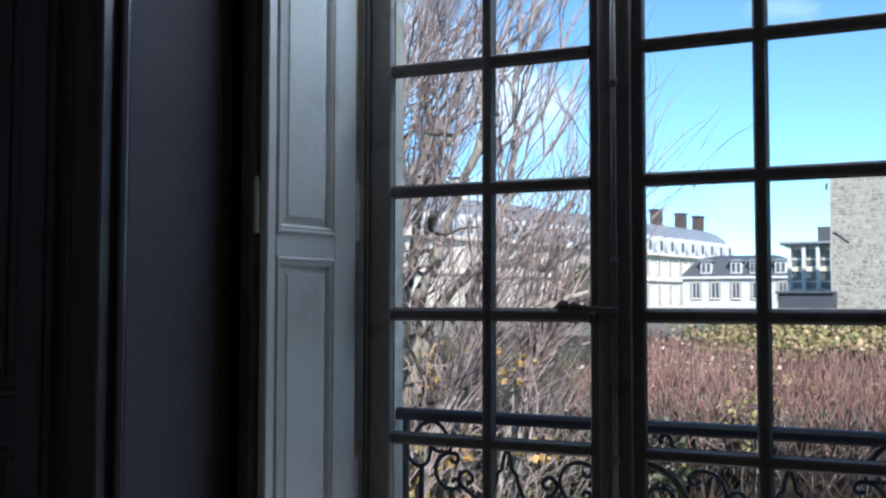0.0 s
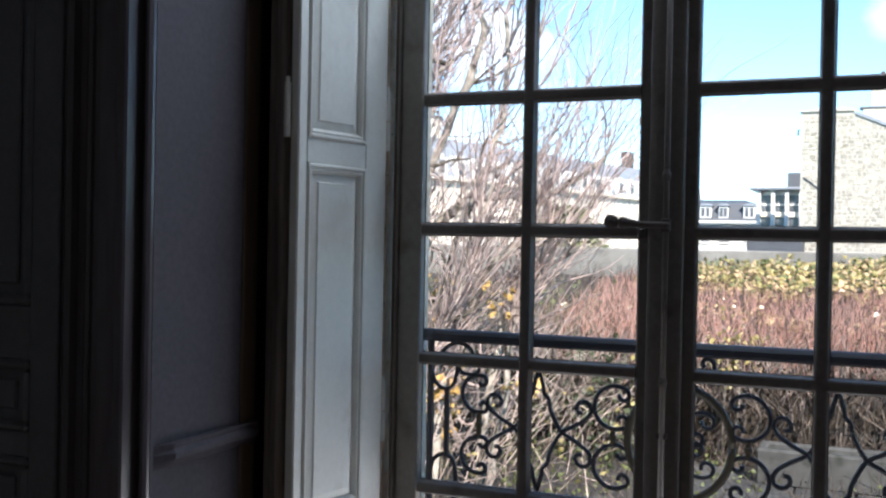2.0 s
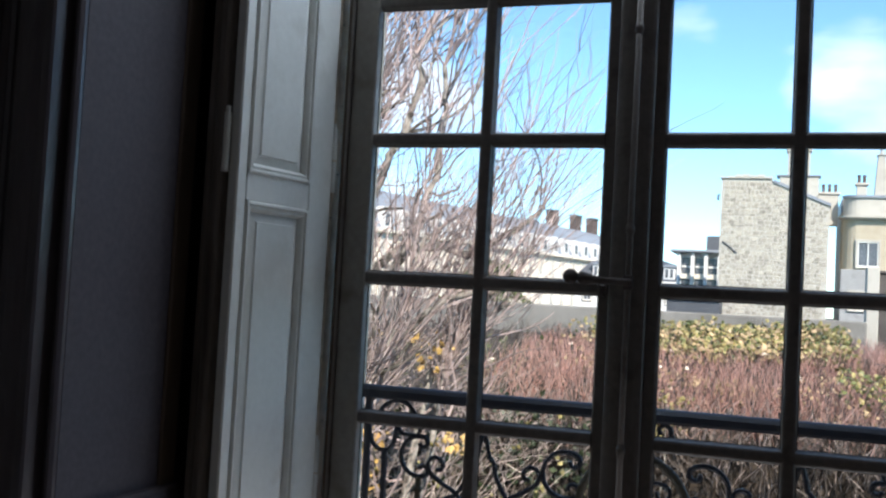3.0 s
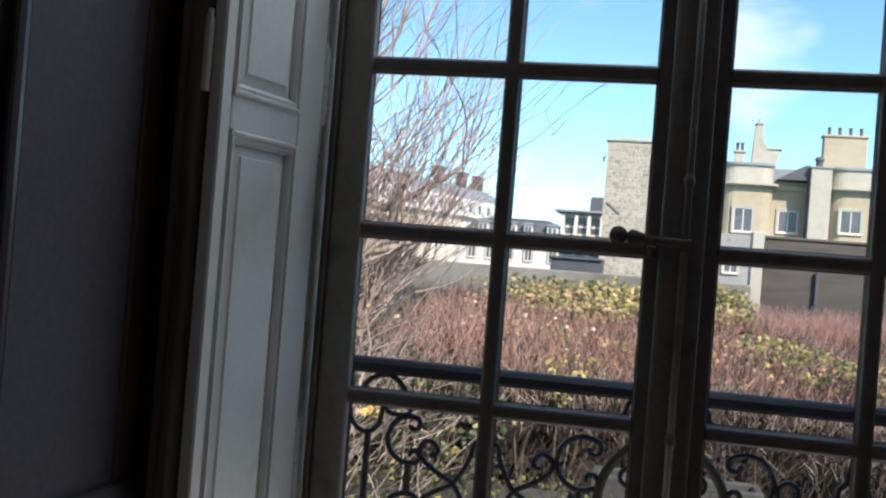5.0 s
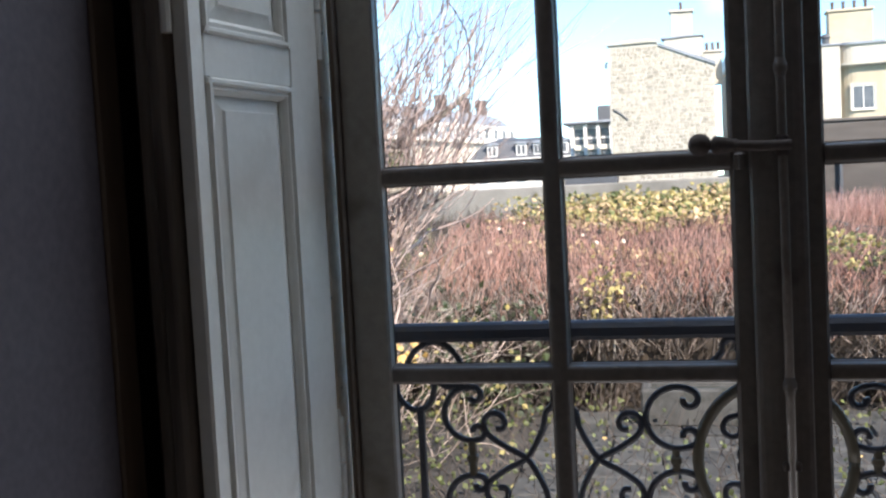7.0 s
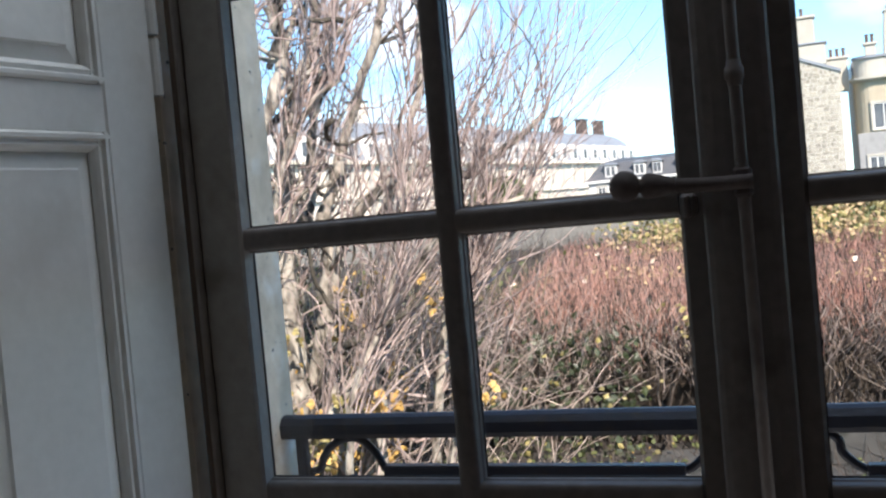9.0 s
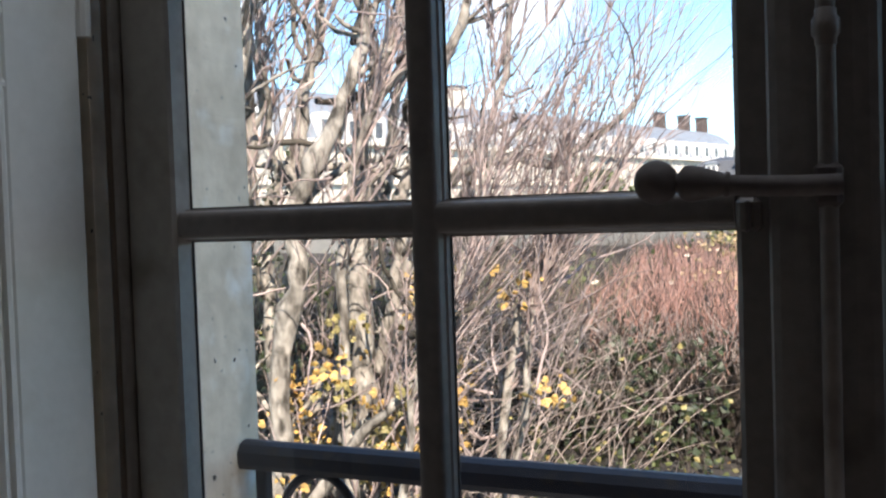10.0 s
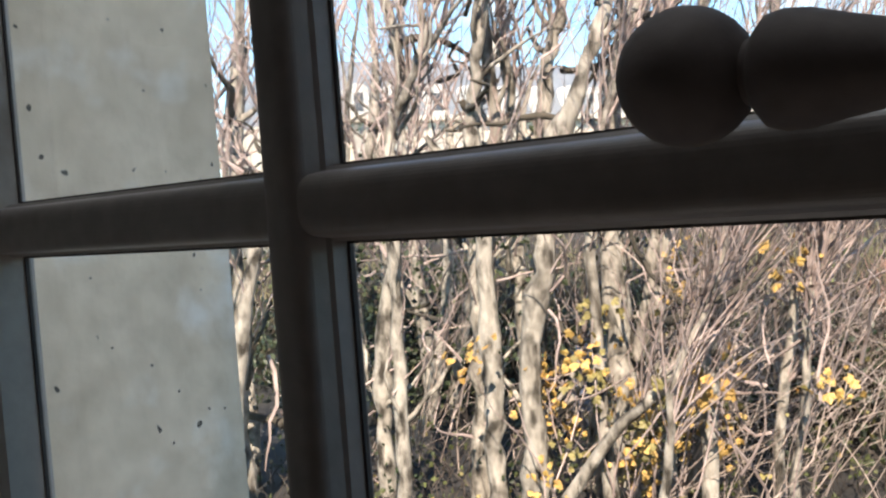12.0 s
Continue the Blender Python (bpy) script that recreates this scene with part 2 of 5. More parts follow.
def clear_glass():
    m = bpy.data.materials.new("clear_window_glass")
    m.use_nodes = True
    n, l = m.node_tree.nodes, m.node_tree.links
    n.remove(n["Principled BSDF"])
    tr, gl, fr, mx = n.new("ShaderNodeBsdfTransparent"), n.new("ShaderNodeBsdfGlossy"), n.new("ShaderNodeLayerWeight"), n.new("ShaderNodeMixShader")
    pw, ma = n.new("ShaderNodeMath"), n.new("ShaderNodeMath")
    pw.operation, pw.inputs[1].default_value = "POWER", 5.0
    ma.operation, ma.inputs[1].default_value, ma.inputs[2].default_value = "MULTIPLY_ADD", 0.45, 0.02
    tr.inputs[0].default_value = (.985, .995, 1, 1)
    gl.inputs["Roughness"].default_value = 0.02
    fr.inputs[0].default_value = 0.5
    l.new(fr.outputs["Facing"], pw.inputs[0])
    l.new(pw.outputs[0], ma.inputs[0])
    l.new(ma.outputs[0], mx.inputs[0])
    l.new(tr.outputs[0], mx.inputs[1])
    l.new(gl.outputs[0], mx.inputs[2])
    l.new(mx.outputs[0], n["Material Output"].inputs[0])
    return m


CLEAR = clear_glass()


# ---- building blocks ----
class Shape:
    """Collects vertices and faces of one mesh."""

    def __init__(self):
        self.v, self.f = [], []

    def put(self, verts, faces):
        o = len(self.v)
        self.v += [tuple(p) for p in verts]
        self.f += [tuple(i + o for i in f) for f in faces]
        return self

    def box(self, x0, x1, y0, y1, z0, z1, c=0.0, m=None):
        """A box with chamfered edges."""
        cx, cy, cz, hx, hy, hz = (x0 + x1) / 2, (y0 + y1) / 2, (z0 + z1) / 2, (x1 - x0) / 2, (y1 - y0) / 2, (z1 - z0) / 2
        c = min(c, hx * .9, hy * .9, hz * .9)
        if c <= 0:
            vs = [(cx + a * hx, cy + b * hy, cz + d * hz) for a in (-1, 1) for b in (-1, 1) for d in (-1, 1)]
            fs = [(0, 1, 3, 2), (4, 6, 7, 5), (0, 4, 5, 1), (2, 3, 7, 6), (0, 2, 6, 4), (1, 5, 7, 3)]
        else:
            vs, ids = [], {}
            for a in (-1, 1):
                for b in (-1, 1):
                    for d in (-1, 1):
                        for k in range(3):
                            ids[a, b, d, k] = len(vs)
                            g = [hx - c, hy - c, hz - c]
                            g[k] += c
                            vs.append((cx + a * g[0], cy + b * g[1], cz + d * g[2]))
            fs = []
            for s in (-1, 1):
                q = [(-1, -1), (1, -1), (1, 1), (-1, 1)]
                q = q if s > 0 else q[::-1]
                fs.append([ids[s, i, j, 0] for i, j in q])
                fs.append([ids[j, s, i, 1] for i, j in q])
                fs.append([ids[i, j, s, 2] for i, j in q])
            for s in (-1, 1):
                for t in (-1, 1):
                    fs.append([ids[s, t, -1, 0], ids[s, t, 1, 0], ids[s, t, 1, 1], ids[s, t, -1, 1]][::1 if s * t < 0 else -1])
                    fs.append([ids[-1, s, t, 1], ids[1, s, t, 1], ids[1, s, t, 2], ids[-1, s, t, 2]][::1 if s * t < 0 else -1])
                    fs.append([ids[t, -1, s, 2], ids[t, 1, s, 2], ids[t, 1, s, 0], ids[t, -1, s, 0]][::1 if s * t < 0 else -1])
            for a in (-1, 1):
                for b in (-1, 1):
                    for d in (-1, 1):
                        fs.append([ids[a, b, d, k] for k in range(3)][::1 if a * b * d > 0 else -1])
        if m is not None:
            vs = [m @ Vector(p) for p in vs]
        return self.put(vs, fs)

    def tube(self, pts, radii, sides=6, cap=True):
        """A round bar along pts, one radius or one for each point."""
        pts = [Vector(p) for p in pts]
        if isinstance(radii, (int, float)):
            radii = [radii] * len(pts)
        o, n = len(self.v), len(pts)
        side = None
        for i, p in enumerate(pts):
            d = (pts[min(i + 1, n - 1)] - pts[max(i - 1, 0)]).normalized()
            if side is None:
                side = d.orthogonal().normalized()
            side = (side - d * side.dot(d)).normalized()
            up = d.cross(side)
            for k in range(sides):
                a = 2 * math.pi * k / sides
                self.v.append(tuple(p + (side * math.cos(a) + up * math.sin(a)) * radii[i]))
        for i in range(n - 1):
            for k in range(sides):
                a, b = o + i * sides + k, o + i * sides + (k + 1) % sides
                self.f.append((a, b, b + sides, a + sides))
        if cap:
            self.f.append(tuple(range(o + sides - 1, o - 1, -1)))
            self.f.append(tuple(range(o + (n - 1) * sides, o + n * sides)))
        return self

    def extrude(self, profile, place, lengths):
        """A closed profile of (u, v) run along w from lengths[0] to lengths[1]; place(u, v, w) gives the point."""
        n = len(profile)
        vs = [place(u, v, w) for w in lengths for u, v in profile]
        fs = [(i, (i + 1) % n, (i + 1) % n + n, i + n) for i in range(n)] + [tuple(range(n - 1, -1, -1)), tuple(range(n, 2 * n))]
        return self.put(vs, fs)

    def turned(self, m, profile, sides=24):
        """A turned form: rows of (height along x, radius) placed by m."""
        n = len(profile)
        vs = [m @ Vector((h, r * math.cos(2 * math.pi * k / sides), r * math.sin(2 * math.pi * k / sides))) for h, r in profile for k in range(sides)]
        fs = [(i * sides + k, i * sides + (k + 1) % sides, (i + 1) * sides + (k + 1) % sides, (i + 1) * sides + k) for i in range(n - 1) for k in range(sides)]
        return self.put(vs, fs)

    def leaf(self, p, d, up, size):
        d, up = d.normalized(), up.normalized()
        w = d.cross(up).normalized() * size * .38
        b = up.cross(d).normalized().cross(d) * size * .12
        self.put([p, p + d * size * .45 + w + b, p + d * size, p + d * size * .45 - w + b, p + d * size * .5], [(0, 1, 4), (1, 2, 4), (2, 3, 4), (3, 0, 4)])
        return self

    def mesh(self, name, material, smooth=False):
        me = bpy.data.meshes.new(name)
        me.from_pydata(self.v, [], self.f)
        me.materials.append(material)
        if smooth:
            me.polygons.foreach_set("use_smooth", [True] * len(me.polygons))
        bm = bmesh.new()
        bm.from_mesh(me)
        if len(bm.faces) < 4000:
            bmesh.ops.recalc_face_normals(bm, faces=bm.faces)
        bm.to_mesh(me)
        bm.free()
        return me


def part(name, shape, material, parent=None, label="", smooth=False):
    ob = new(name, shape if isinstance(shape, bpy.types.Mesh) else shape.mesh(name, material, smooth))
    ob.parent = parent
    return tagged(ob, label) if label else ob


def thing(name, label, category, group="", kind=""):
    return tagged(new(name), label, category, group, kind)


def smooth_line(pts, steps=6):
    """A Catmull-Rom line through pts."""
    pts = [Vector(p) for p in pts]
    q = [pts[0] * 2 - pts[1]] + pts + [pts[-1] * 2 - pts[-2]]
    out = []
    for i in range(1, len(q) - 2):
        for k in range(steps):
            t = k / steps
            a, b, c, d = q[i - 1], q[i], q[i + 1], q[i + 2]
            out.append(.5 * (2 * b + (c - a) * t + (2 * a - 5 * b + 4 * c - d) * t * t + (3 * b - a - 3 * c + d) * t ** 3))
    return out + [pts[-1]]


# ---- the room ----
XC = -.0375          # middle of the window
FACE = -.80          # room face of the window wall
OPEN_L, OPEN_R = -1.032, .957
TOP = 3.05

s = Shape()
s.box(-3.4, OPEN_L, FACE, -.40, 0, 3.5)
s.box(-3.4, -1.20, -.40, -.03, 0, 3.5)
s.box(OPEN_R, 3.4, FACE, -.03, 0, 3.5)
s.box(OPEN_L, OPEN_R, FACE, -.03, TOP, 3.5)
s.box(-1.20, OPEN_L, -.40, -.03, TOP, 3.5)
tagged(part("wall_window", s, PLASTER), "plastered window wall with a deep embrasure, coloured dark for its shade", "wall", kind="structure")

s = Shape()
s.box(-6.5, -.832, -.03, .271, -1.3, 3.9)
s.box(.757, 6.5, -.03, .271, -1.3, 3.9)
s.box(-.832, .757, -.03, .271, 3.0, 3.9)
s.box(-.832, .757, -.03, .271, -1.3, .06)
tagged(part("wall_outside", s, STONE), "pale limestone outer wall with worn, stained reveal", "wall", kind="structure")
s = Shape().box(-.83, .755, .04, .32, .06, .12, .008)
tagged(part("window_sill", s, SILLST), "worn grey stone sill under the window", "sill", kind="structure")

for name, b in (("wall_left", (-3.5, -3.4, -5.2, -.03)), ("wall_right", (3.4, 3.5, -5.2, -.03)), ("wall_back", (-3.5, 3.5, -5.3, -5.2))):
    tagged(part(name, Shape().box(*b, 0, 3.5), ROOMWALL), "pale grey painted wall of the unlit room", "wall", kind="structure")
tagged(part("floor", Shape().box(-3.5, 3.5, -5.3, -.03, -.12, -.02), FLOORWOOD), "dark oak floor of the unlit room", "floor", kind="structure")
tagged(part("ceiling", Shape().box(-3.5, 3.5, -5.3, .271, 3.5, 3.62), CEIL), "plain plaster ceiling of the unlit room", "ceiling", kind="structure")

# chair rail and skirting of the embrasure, bare edge of the plaster
prof = [(0, 0), (.012, .004), (.022, .016), (.034, .022), (.036, .036), (.026, .046), (.030, .052), (.030, .058), (0, .058)]
s = Shape()
for y0, y1, in ((FACE + .012, FACE + .06), (FACE + .06, -.40)):
    s.extrude(prof, lambda u, v, w: (OPEN_L + u * .7 * min(1, .04 + (w - FACE - .012) / .05), w, .795 + v), (y0, y1))
tagged(part("chair_rail", s, PLASTER), "moulded chair rail on the embrasure wall, in its shade colour", "rail", kind="structure")
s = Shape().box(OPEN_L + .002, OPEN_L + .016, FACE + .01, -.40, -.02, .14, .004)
tagged(part("baseboard", s, PLASTER), "baseboard at the embrasure foot, in its shade colour", "baseboard", kind="structure")
s = Shape().box(OPEN_L - .01, OPEN_L + .006, -.455, -.392, -.02, TOP, .003)
tagged(part("trim", s, EDGE), "narrow brown wooden edge of the embrasure wall", "trim", kind="structure")

s = Shape().box(-1.198, -.862, -.045, -.032, -.02, 3.0, .003)
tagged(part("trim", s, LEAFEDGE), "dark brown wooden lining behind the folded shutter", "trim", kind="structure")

# moulded casing round the embrasure on the room side
prof = [(0, 0), (0, -.010), (.004, -.020), (.009, -.023), (.014, -.020), (.017, -.010), (.024, -.010), (.026, -.034), (.028, -.060), (.032, -.066), (.045, -.072), (.060, -.086), (.072, -.094), (.084, -.096),
        (.096, -.088), (.106, -.066), (.110, -.040), (.114, -.034), (.136, -.034), (.142, -.044), (.150, -.048), (.158, -.044), (.162, -.032), (.188, -.030), (.196, -.046), (.208, -.052), (.220, -.046), (.228, -.026), (.235, -.014), (.235, 0)]
casing = thing("window_casing", "dark varnished moulded casing round the embrasure", "casing", kind="structure")
part("jamb_moulding", Shape().extrude(prof, lambda u, v, w: (OPEN_L - u, FACE - .002 + v, w), (-.02, TOP + .2)), CASING, casing)
part("jamb_moulding", Shape().extrude(prof, lambda u, v, w: (OPEN_R + u, FACE - .002 + v, w), (-.02, TOP + .2)), CASING, casing)
part("head_moulding", Shape().extrude(prof, lambda u, v, w: (w, FACE - .002 + v, TOP + u), (OPEN_L, OPEN_R)), CASING, casing)

# panelling beside the casing
pan = thing("wall_panelling", "dark grey painted wall panelling with framed fields", "panelling", kind="structure")
XP0, XP1 = -2.02, -1.28
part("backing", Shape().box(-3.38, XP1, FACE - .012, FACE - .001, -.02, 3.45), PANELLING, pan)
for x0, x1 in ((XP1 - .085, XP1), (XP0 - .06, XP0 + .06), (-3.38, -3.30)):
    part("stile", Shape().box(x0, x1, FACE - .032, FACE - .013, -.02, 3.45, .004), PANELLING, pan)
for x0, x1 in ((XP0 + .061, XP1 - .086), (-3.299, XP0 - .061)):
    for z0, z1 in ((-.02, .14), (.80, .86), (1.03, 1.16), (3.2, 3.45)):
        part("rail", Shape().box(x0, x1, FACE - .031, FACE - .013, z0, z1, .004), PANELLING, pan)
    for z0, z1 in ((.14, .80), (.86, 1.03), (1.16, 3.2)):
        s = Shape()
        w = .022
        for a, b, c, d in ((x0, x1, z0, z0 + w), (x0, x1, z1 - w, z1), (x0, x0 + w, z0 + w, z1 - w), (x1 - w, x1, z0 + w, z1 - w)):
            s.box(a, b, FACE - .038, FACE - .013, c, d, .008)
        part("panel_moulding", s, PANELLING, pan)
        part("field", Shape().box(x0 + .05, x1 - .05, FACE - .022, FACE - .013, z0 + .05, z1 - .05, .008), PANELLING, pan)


# ---- folded interior shutter ----
A, B = Vector((-.828, -.046, 0)), Vector((-.902, -.432, 0))
U = (B - A).normalized()
N = Vector((-U.y, U.x, 0))
N = N if N.x > 0 else -N
WID = (B - A).length


def leaf_at(u, d, z):
    """A point of the folded leaf: u along it from the window, d out of its face."""
    return A + U * u + N * d + Vector((0, 0, z))


M_LEAF = Matrix((( U.x, N.x, 0, A.x), (U.y, N.y, 0, A.y), (0, 0, 1, 0), (0, 0, 0, 1)))
shutter = thing("interior_shutter", "folded grey-white panelled wooden window shutter, paint worn", "shutter")
Z0S, Z1S = .03, 2.98
PANELS = ((.10, .535), (.60, 1.528), (1.593, 2.55), (2.615, 2.92))
P0, P1 = .095, .335      # field edges across the leaf
front = part("front_leaf", Shape().box(0, P0, -.030, 0, Z0S, Z1S, .004, M_LEAF).box(P1, WID - .022, -.030, 0, Z0S, Z1S, .004, M_LEAF), PAINT, shutter)
zs = [Z0S] + [z for p in PANELS for z in p] + [Z1S]
for i in range(0, len(zs), 2):
    part("shutter_rail", Shape().box(P0 + .0002, P1 - .0002, -.029, -.0005, zs[i], zs[i + 1], .0015, M_LEAF), PAINT, front)
for z0, z1 in PANELS:
    s = Shape()
    prof = [(0, -.012), (.000, .0), (.004, .005), (.009, .005), (.012, -.001), (.018, .001), (.022, -.003), (.026, -.009), (.026, -.012)]
    for z, g in ((z0, 1), (z1, -1)):
        s.extrude(prof, lambda u, v, w, z=z, g=g: leaf_at(w, v, z + g * u), (P0, P1))
    for u0, g in ((P0, 1), (P1, -1)):
        s.extrude(prof, lambda u, v, w, u0=u0, g=g: leaf_at(u0 + g * u, v, w), (z0, z1))
    part("panel_moulding", s, PAINT, front)
    s = Shape()
    b = .030
    o = [(P0 + .022, z0 + .022), (P1 - .022, z0 + .022), (P1 - .022, z1 - .022), (P0 + .022, z1 - .022)]
    i2 = [(P0 + b + .020, z0 + b + .020), (P1 - b - .020, z0 + b + .020), (P1 - b - .020, z1 - b - .020), (P0 + b + .020, z1 - b - .020)]
    i1 = [(P0 + b + .017, z0 + b + .017), (P1 - b - .017, z0 + b + .017), (P1 - b - .017, z1 - b - .017), (P0 + b + .017, z1 - b - .017)]
    s.put([leaf_at(u, -.014, z) for u, z in o] + [leaf_at(u, -.008, z) for u, z in i1] + [leaf_at(u, -.004, z) for u, z in i2] + [leaf_at(u, -.026, z) for u, z in o],
          [(k, (k + 1) % 4, (k + 1) % 4 + 4, k + 4) for k in range(4)] + [(k + 4, (k + 1) % 4 + 4, (k + 1) % 4 + 8, k + 8) for k in range(4)] + [(8, 9, 10, 11), (15, 14, 13, 12)]
          + [(k, k + 12, (k + 1) % 4 + 12, (k + 1) % 4) for k in range(4)])
    part("field", s, PAINT, front)
part("second_leaf", Shape().box(.012, WID - .002, -.066, -.036, Z0S, Z1S, .007, M_LEAF), LEAFEDGE, shutter, "streaked brown inner leaf, darker than the front leaf")
part("third_leaf", Shape().box(.02, WID - .012, -.098, -.070, Z0S, Z1S, .006, M_LEAF), LEAFEDGE, shutter, "streaked brown inner leaf, darker than the front leaf")
for z in (.35, 1.66, 2.75):
    part("hinge", Shape().tube([leaf_at(WID - .012, -.030, z - .07), leaf_at(WID - .012, -.030, z + .07)], .009, 10).tube([leaf_at(WID - .012, -.030, z + .07), leaf_at(WID - .012, -.030, z + .085)], .006, 8), PAINT, shutter, smooth=False)
for z in (.84, 1.67, 2.5):
    part("hinge", Shape().tube([leaf_at(-.010, -.006, z - .085), leaf_at(-.010, -.006, z - .003)], .009, 10).tube([leaf_at(-.010, -.006, z + .003), leaf_at(-.010, -.006, z + .085)], .009, 10)
         .tube([leaf_at(-.010, -.006, z + .085), leaf_at(-.010, -.006, z + .10)], [.006, .003], 8), PAINT, shutter)

# ---- the window ----
PV, ZH = .37, 1.365
ZB, ZT = ZH - 3 * PV, ZH + 4 * PV
GLASS_Y = .024
window = thing("window_1", "tall closed casement window, glazing bars coloured dark as backlit", "window", kind="structure")
s = Shape()
for g in (-1, 1):
    a, b = sorted((XC + g * .767, XC + g * .7765))
    s.box(a, b, -.022, .030, .12, 3.0, .003)
s.box(XC - .768, XC + .768, -.022, .07, 2.945, 3.0, .003)
s.box(XC - .768, XC + .768, -.01, .07, .12, .15, .003)
part("window_frame", s, STILEPAINT, window)

HALF = .0183


def muntin_profile():
    h = HALF
    front = [(-h, GLASS_Y + .002), (-h, .011), (-h + .002, .009), (-h + .0025, .006)]
    arc = [(-(h - .003) * math.copysign(abs(math.cos(a)) ** .62, math.cos(a)), .006 - .011 * math.sin(a) ** .62) for a in [math.pi * k / 20 for k in range(1, 20)]]
    return front + arc + [(h - .0025, .006), (h - .002, .009), (h, .011), (h, GLASS_Y + .002), (.008, GLASS_Y + .004), (.006, .036), (-.006, .036), (-.008, GLASS_Y + .004)]


MP = muntin_profile()
EDGE_IN, MID, EDGE_OUT = .0765, .3825, .696          # glass edges and upright bar, from the middle
for g in (-1, 1):
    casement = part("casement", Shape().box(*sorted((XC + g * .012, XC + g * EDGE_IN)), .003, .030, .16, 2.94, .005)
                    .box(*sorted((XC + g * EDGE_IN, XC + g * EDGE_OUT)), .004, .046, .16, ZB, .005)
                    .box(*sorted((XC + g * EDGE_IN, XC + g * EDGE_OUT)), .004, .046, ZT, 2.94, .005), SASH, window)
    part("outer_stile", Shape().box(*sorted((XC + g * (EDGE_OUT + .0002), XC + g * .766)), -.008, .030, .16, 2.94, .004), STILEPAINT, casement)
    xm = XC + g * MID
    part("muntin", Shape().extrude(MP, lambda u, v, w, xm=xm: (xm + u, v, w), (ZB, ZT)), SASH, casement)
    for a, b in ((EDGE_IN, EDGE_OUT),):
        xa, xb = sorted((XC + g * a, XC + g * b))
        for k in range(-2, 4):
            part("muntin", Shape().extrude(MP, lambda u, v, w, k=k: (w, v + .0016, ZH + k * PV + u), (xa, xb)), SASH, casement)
    for a, b in ((EDGE_IN, MID - HALF), (MID + HALF, EDGE_OUT)):
        xa, xb = sorted((XC + g * a, XC + g * b))
        for k in range(-3, 4):
            z0, z1 = ZH + k * PV + (HALF if k > -3 else 0), ZH + (k + 1) * PV - (HALF if k < 3 else 0)
            mx, mz = (xa + xb) / 2, (z0 + z1) / 2
            pane = part("pane", Shape().box(-(xb - xa) / 2 - .003, (xb - xa) / 2 + .003, -.0015, .0015, -(z1 - z0) / 2 - .003, (z1 - z0) / 2 + .003), GLASS if g < 0 and k in (0, 1) else CLEAR, casement)
            pane.location = (mx, GLASS_Y, mz)
            pane.visible_shadow = False
            hw, hz, e = (xb - xa) / 2, (z1 - z0) / 2, .0016
            putty = Shape().box(-hw, -hw + e, -.0030, -.0004, -hz, hz).box(hw - e, hw, -.0030, -.0004, -hz, hz).box(-hw + e, hw - e, -.0030, -.0004, -hz, -hz + e).box(-hw + e, hw - e, -.0030, -.0004, hz - e, hz)
            part("glazing_putty", putty, PUTTY, casement).location = (mx, GLASS_Y, mz)

# meeting cover with its grooves, over the two inner stiles
prof = [(-.046, .002), (-.046, -.012), (-.043, -.018), (-.036, -.0215), (-.024, -.025), (-.012, -.0265), (.012, -.0265), (.024, -.025), (.036, -.0215), (.043, -.018), (.046, -.012), (.046, .002)]
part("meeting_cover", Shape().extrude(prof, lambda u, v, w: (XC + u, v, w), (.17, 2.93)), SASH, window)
part("hinge_strip", Shape().box(XC - .7765, XC - .768, -.028, -.0225, .2, 2.9, .002), EDGE, window)

# espagnolette bolt with its lever
bolt = thing("window_bolt", "dark bronze espagnolette bolt with ball-ended lever on the window", "window bolt")
XR, YR = XC + .005, -.040
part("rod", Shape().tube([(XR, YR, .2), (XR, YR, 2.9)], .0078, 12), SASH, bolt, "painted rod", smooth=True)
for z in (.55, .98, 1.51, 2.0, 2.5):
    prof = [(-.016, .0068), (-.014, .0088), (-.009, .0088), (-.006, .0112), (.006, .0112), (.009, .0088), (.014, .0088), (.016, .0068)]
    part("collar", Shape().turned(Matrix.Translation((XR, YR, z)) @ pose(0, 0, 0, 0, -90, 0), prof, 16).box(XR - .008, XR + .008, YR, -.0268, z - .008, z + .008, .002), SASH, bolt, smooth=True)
part("lever_plate", Shape().box(XR - .011, XR + .011, YR - .010, -.0268, 1.364, 1.400, .004), BRONZE, bolt)
lever = [(XR + .012, -.058, 1.382), (XR - .02, -.062, 1.382), (XR - .05, -.066, 1.383), (XR - .078, -.072, 1.385)]
s = Shape()
s.tube(smooth_line(lever, 4), .0088, 12)
part("lever", s, BRONZE, bolt, smooth=True)
tip, root = Vector((-.1655, -.0745, 1.389)), Vector((XR - .074, -.0715, 1.385))
axis = (tip - root).normalized()
m = Matrix.Translation(root) @ axis.to_track_quat("X", "Z").to_matrix().to_4x4()
L = (tip - root).length
prof = [(-.002, .007), (.0, .0105), (.004, .0105), (.006, .009), (.012, .0105), (.025, .0125), (.038, .0148), (.046, .0152), (.052, .0142), (.056, .011), (.058, .0085), (.060, .0085)]
part("grip", Shape().turned(m, [(h * (L - .017) / .060, r) for h, r in prof], 28), BRONZE, bolt, smooth=True)
prof = [(-.0187 * math.cos(math.pi * k / 14), max(.0005, .0187 * math.sin(math.pi * k / 14))) for k in range(15)]
part("ball", Shape().turned(Matrix.Translation(tip) @ m.to_3x3().to_4x4(), prof, 28), BRONZE, bolt, smooth=True)
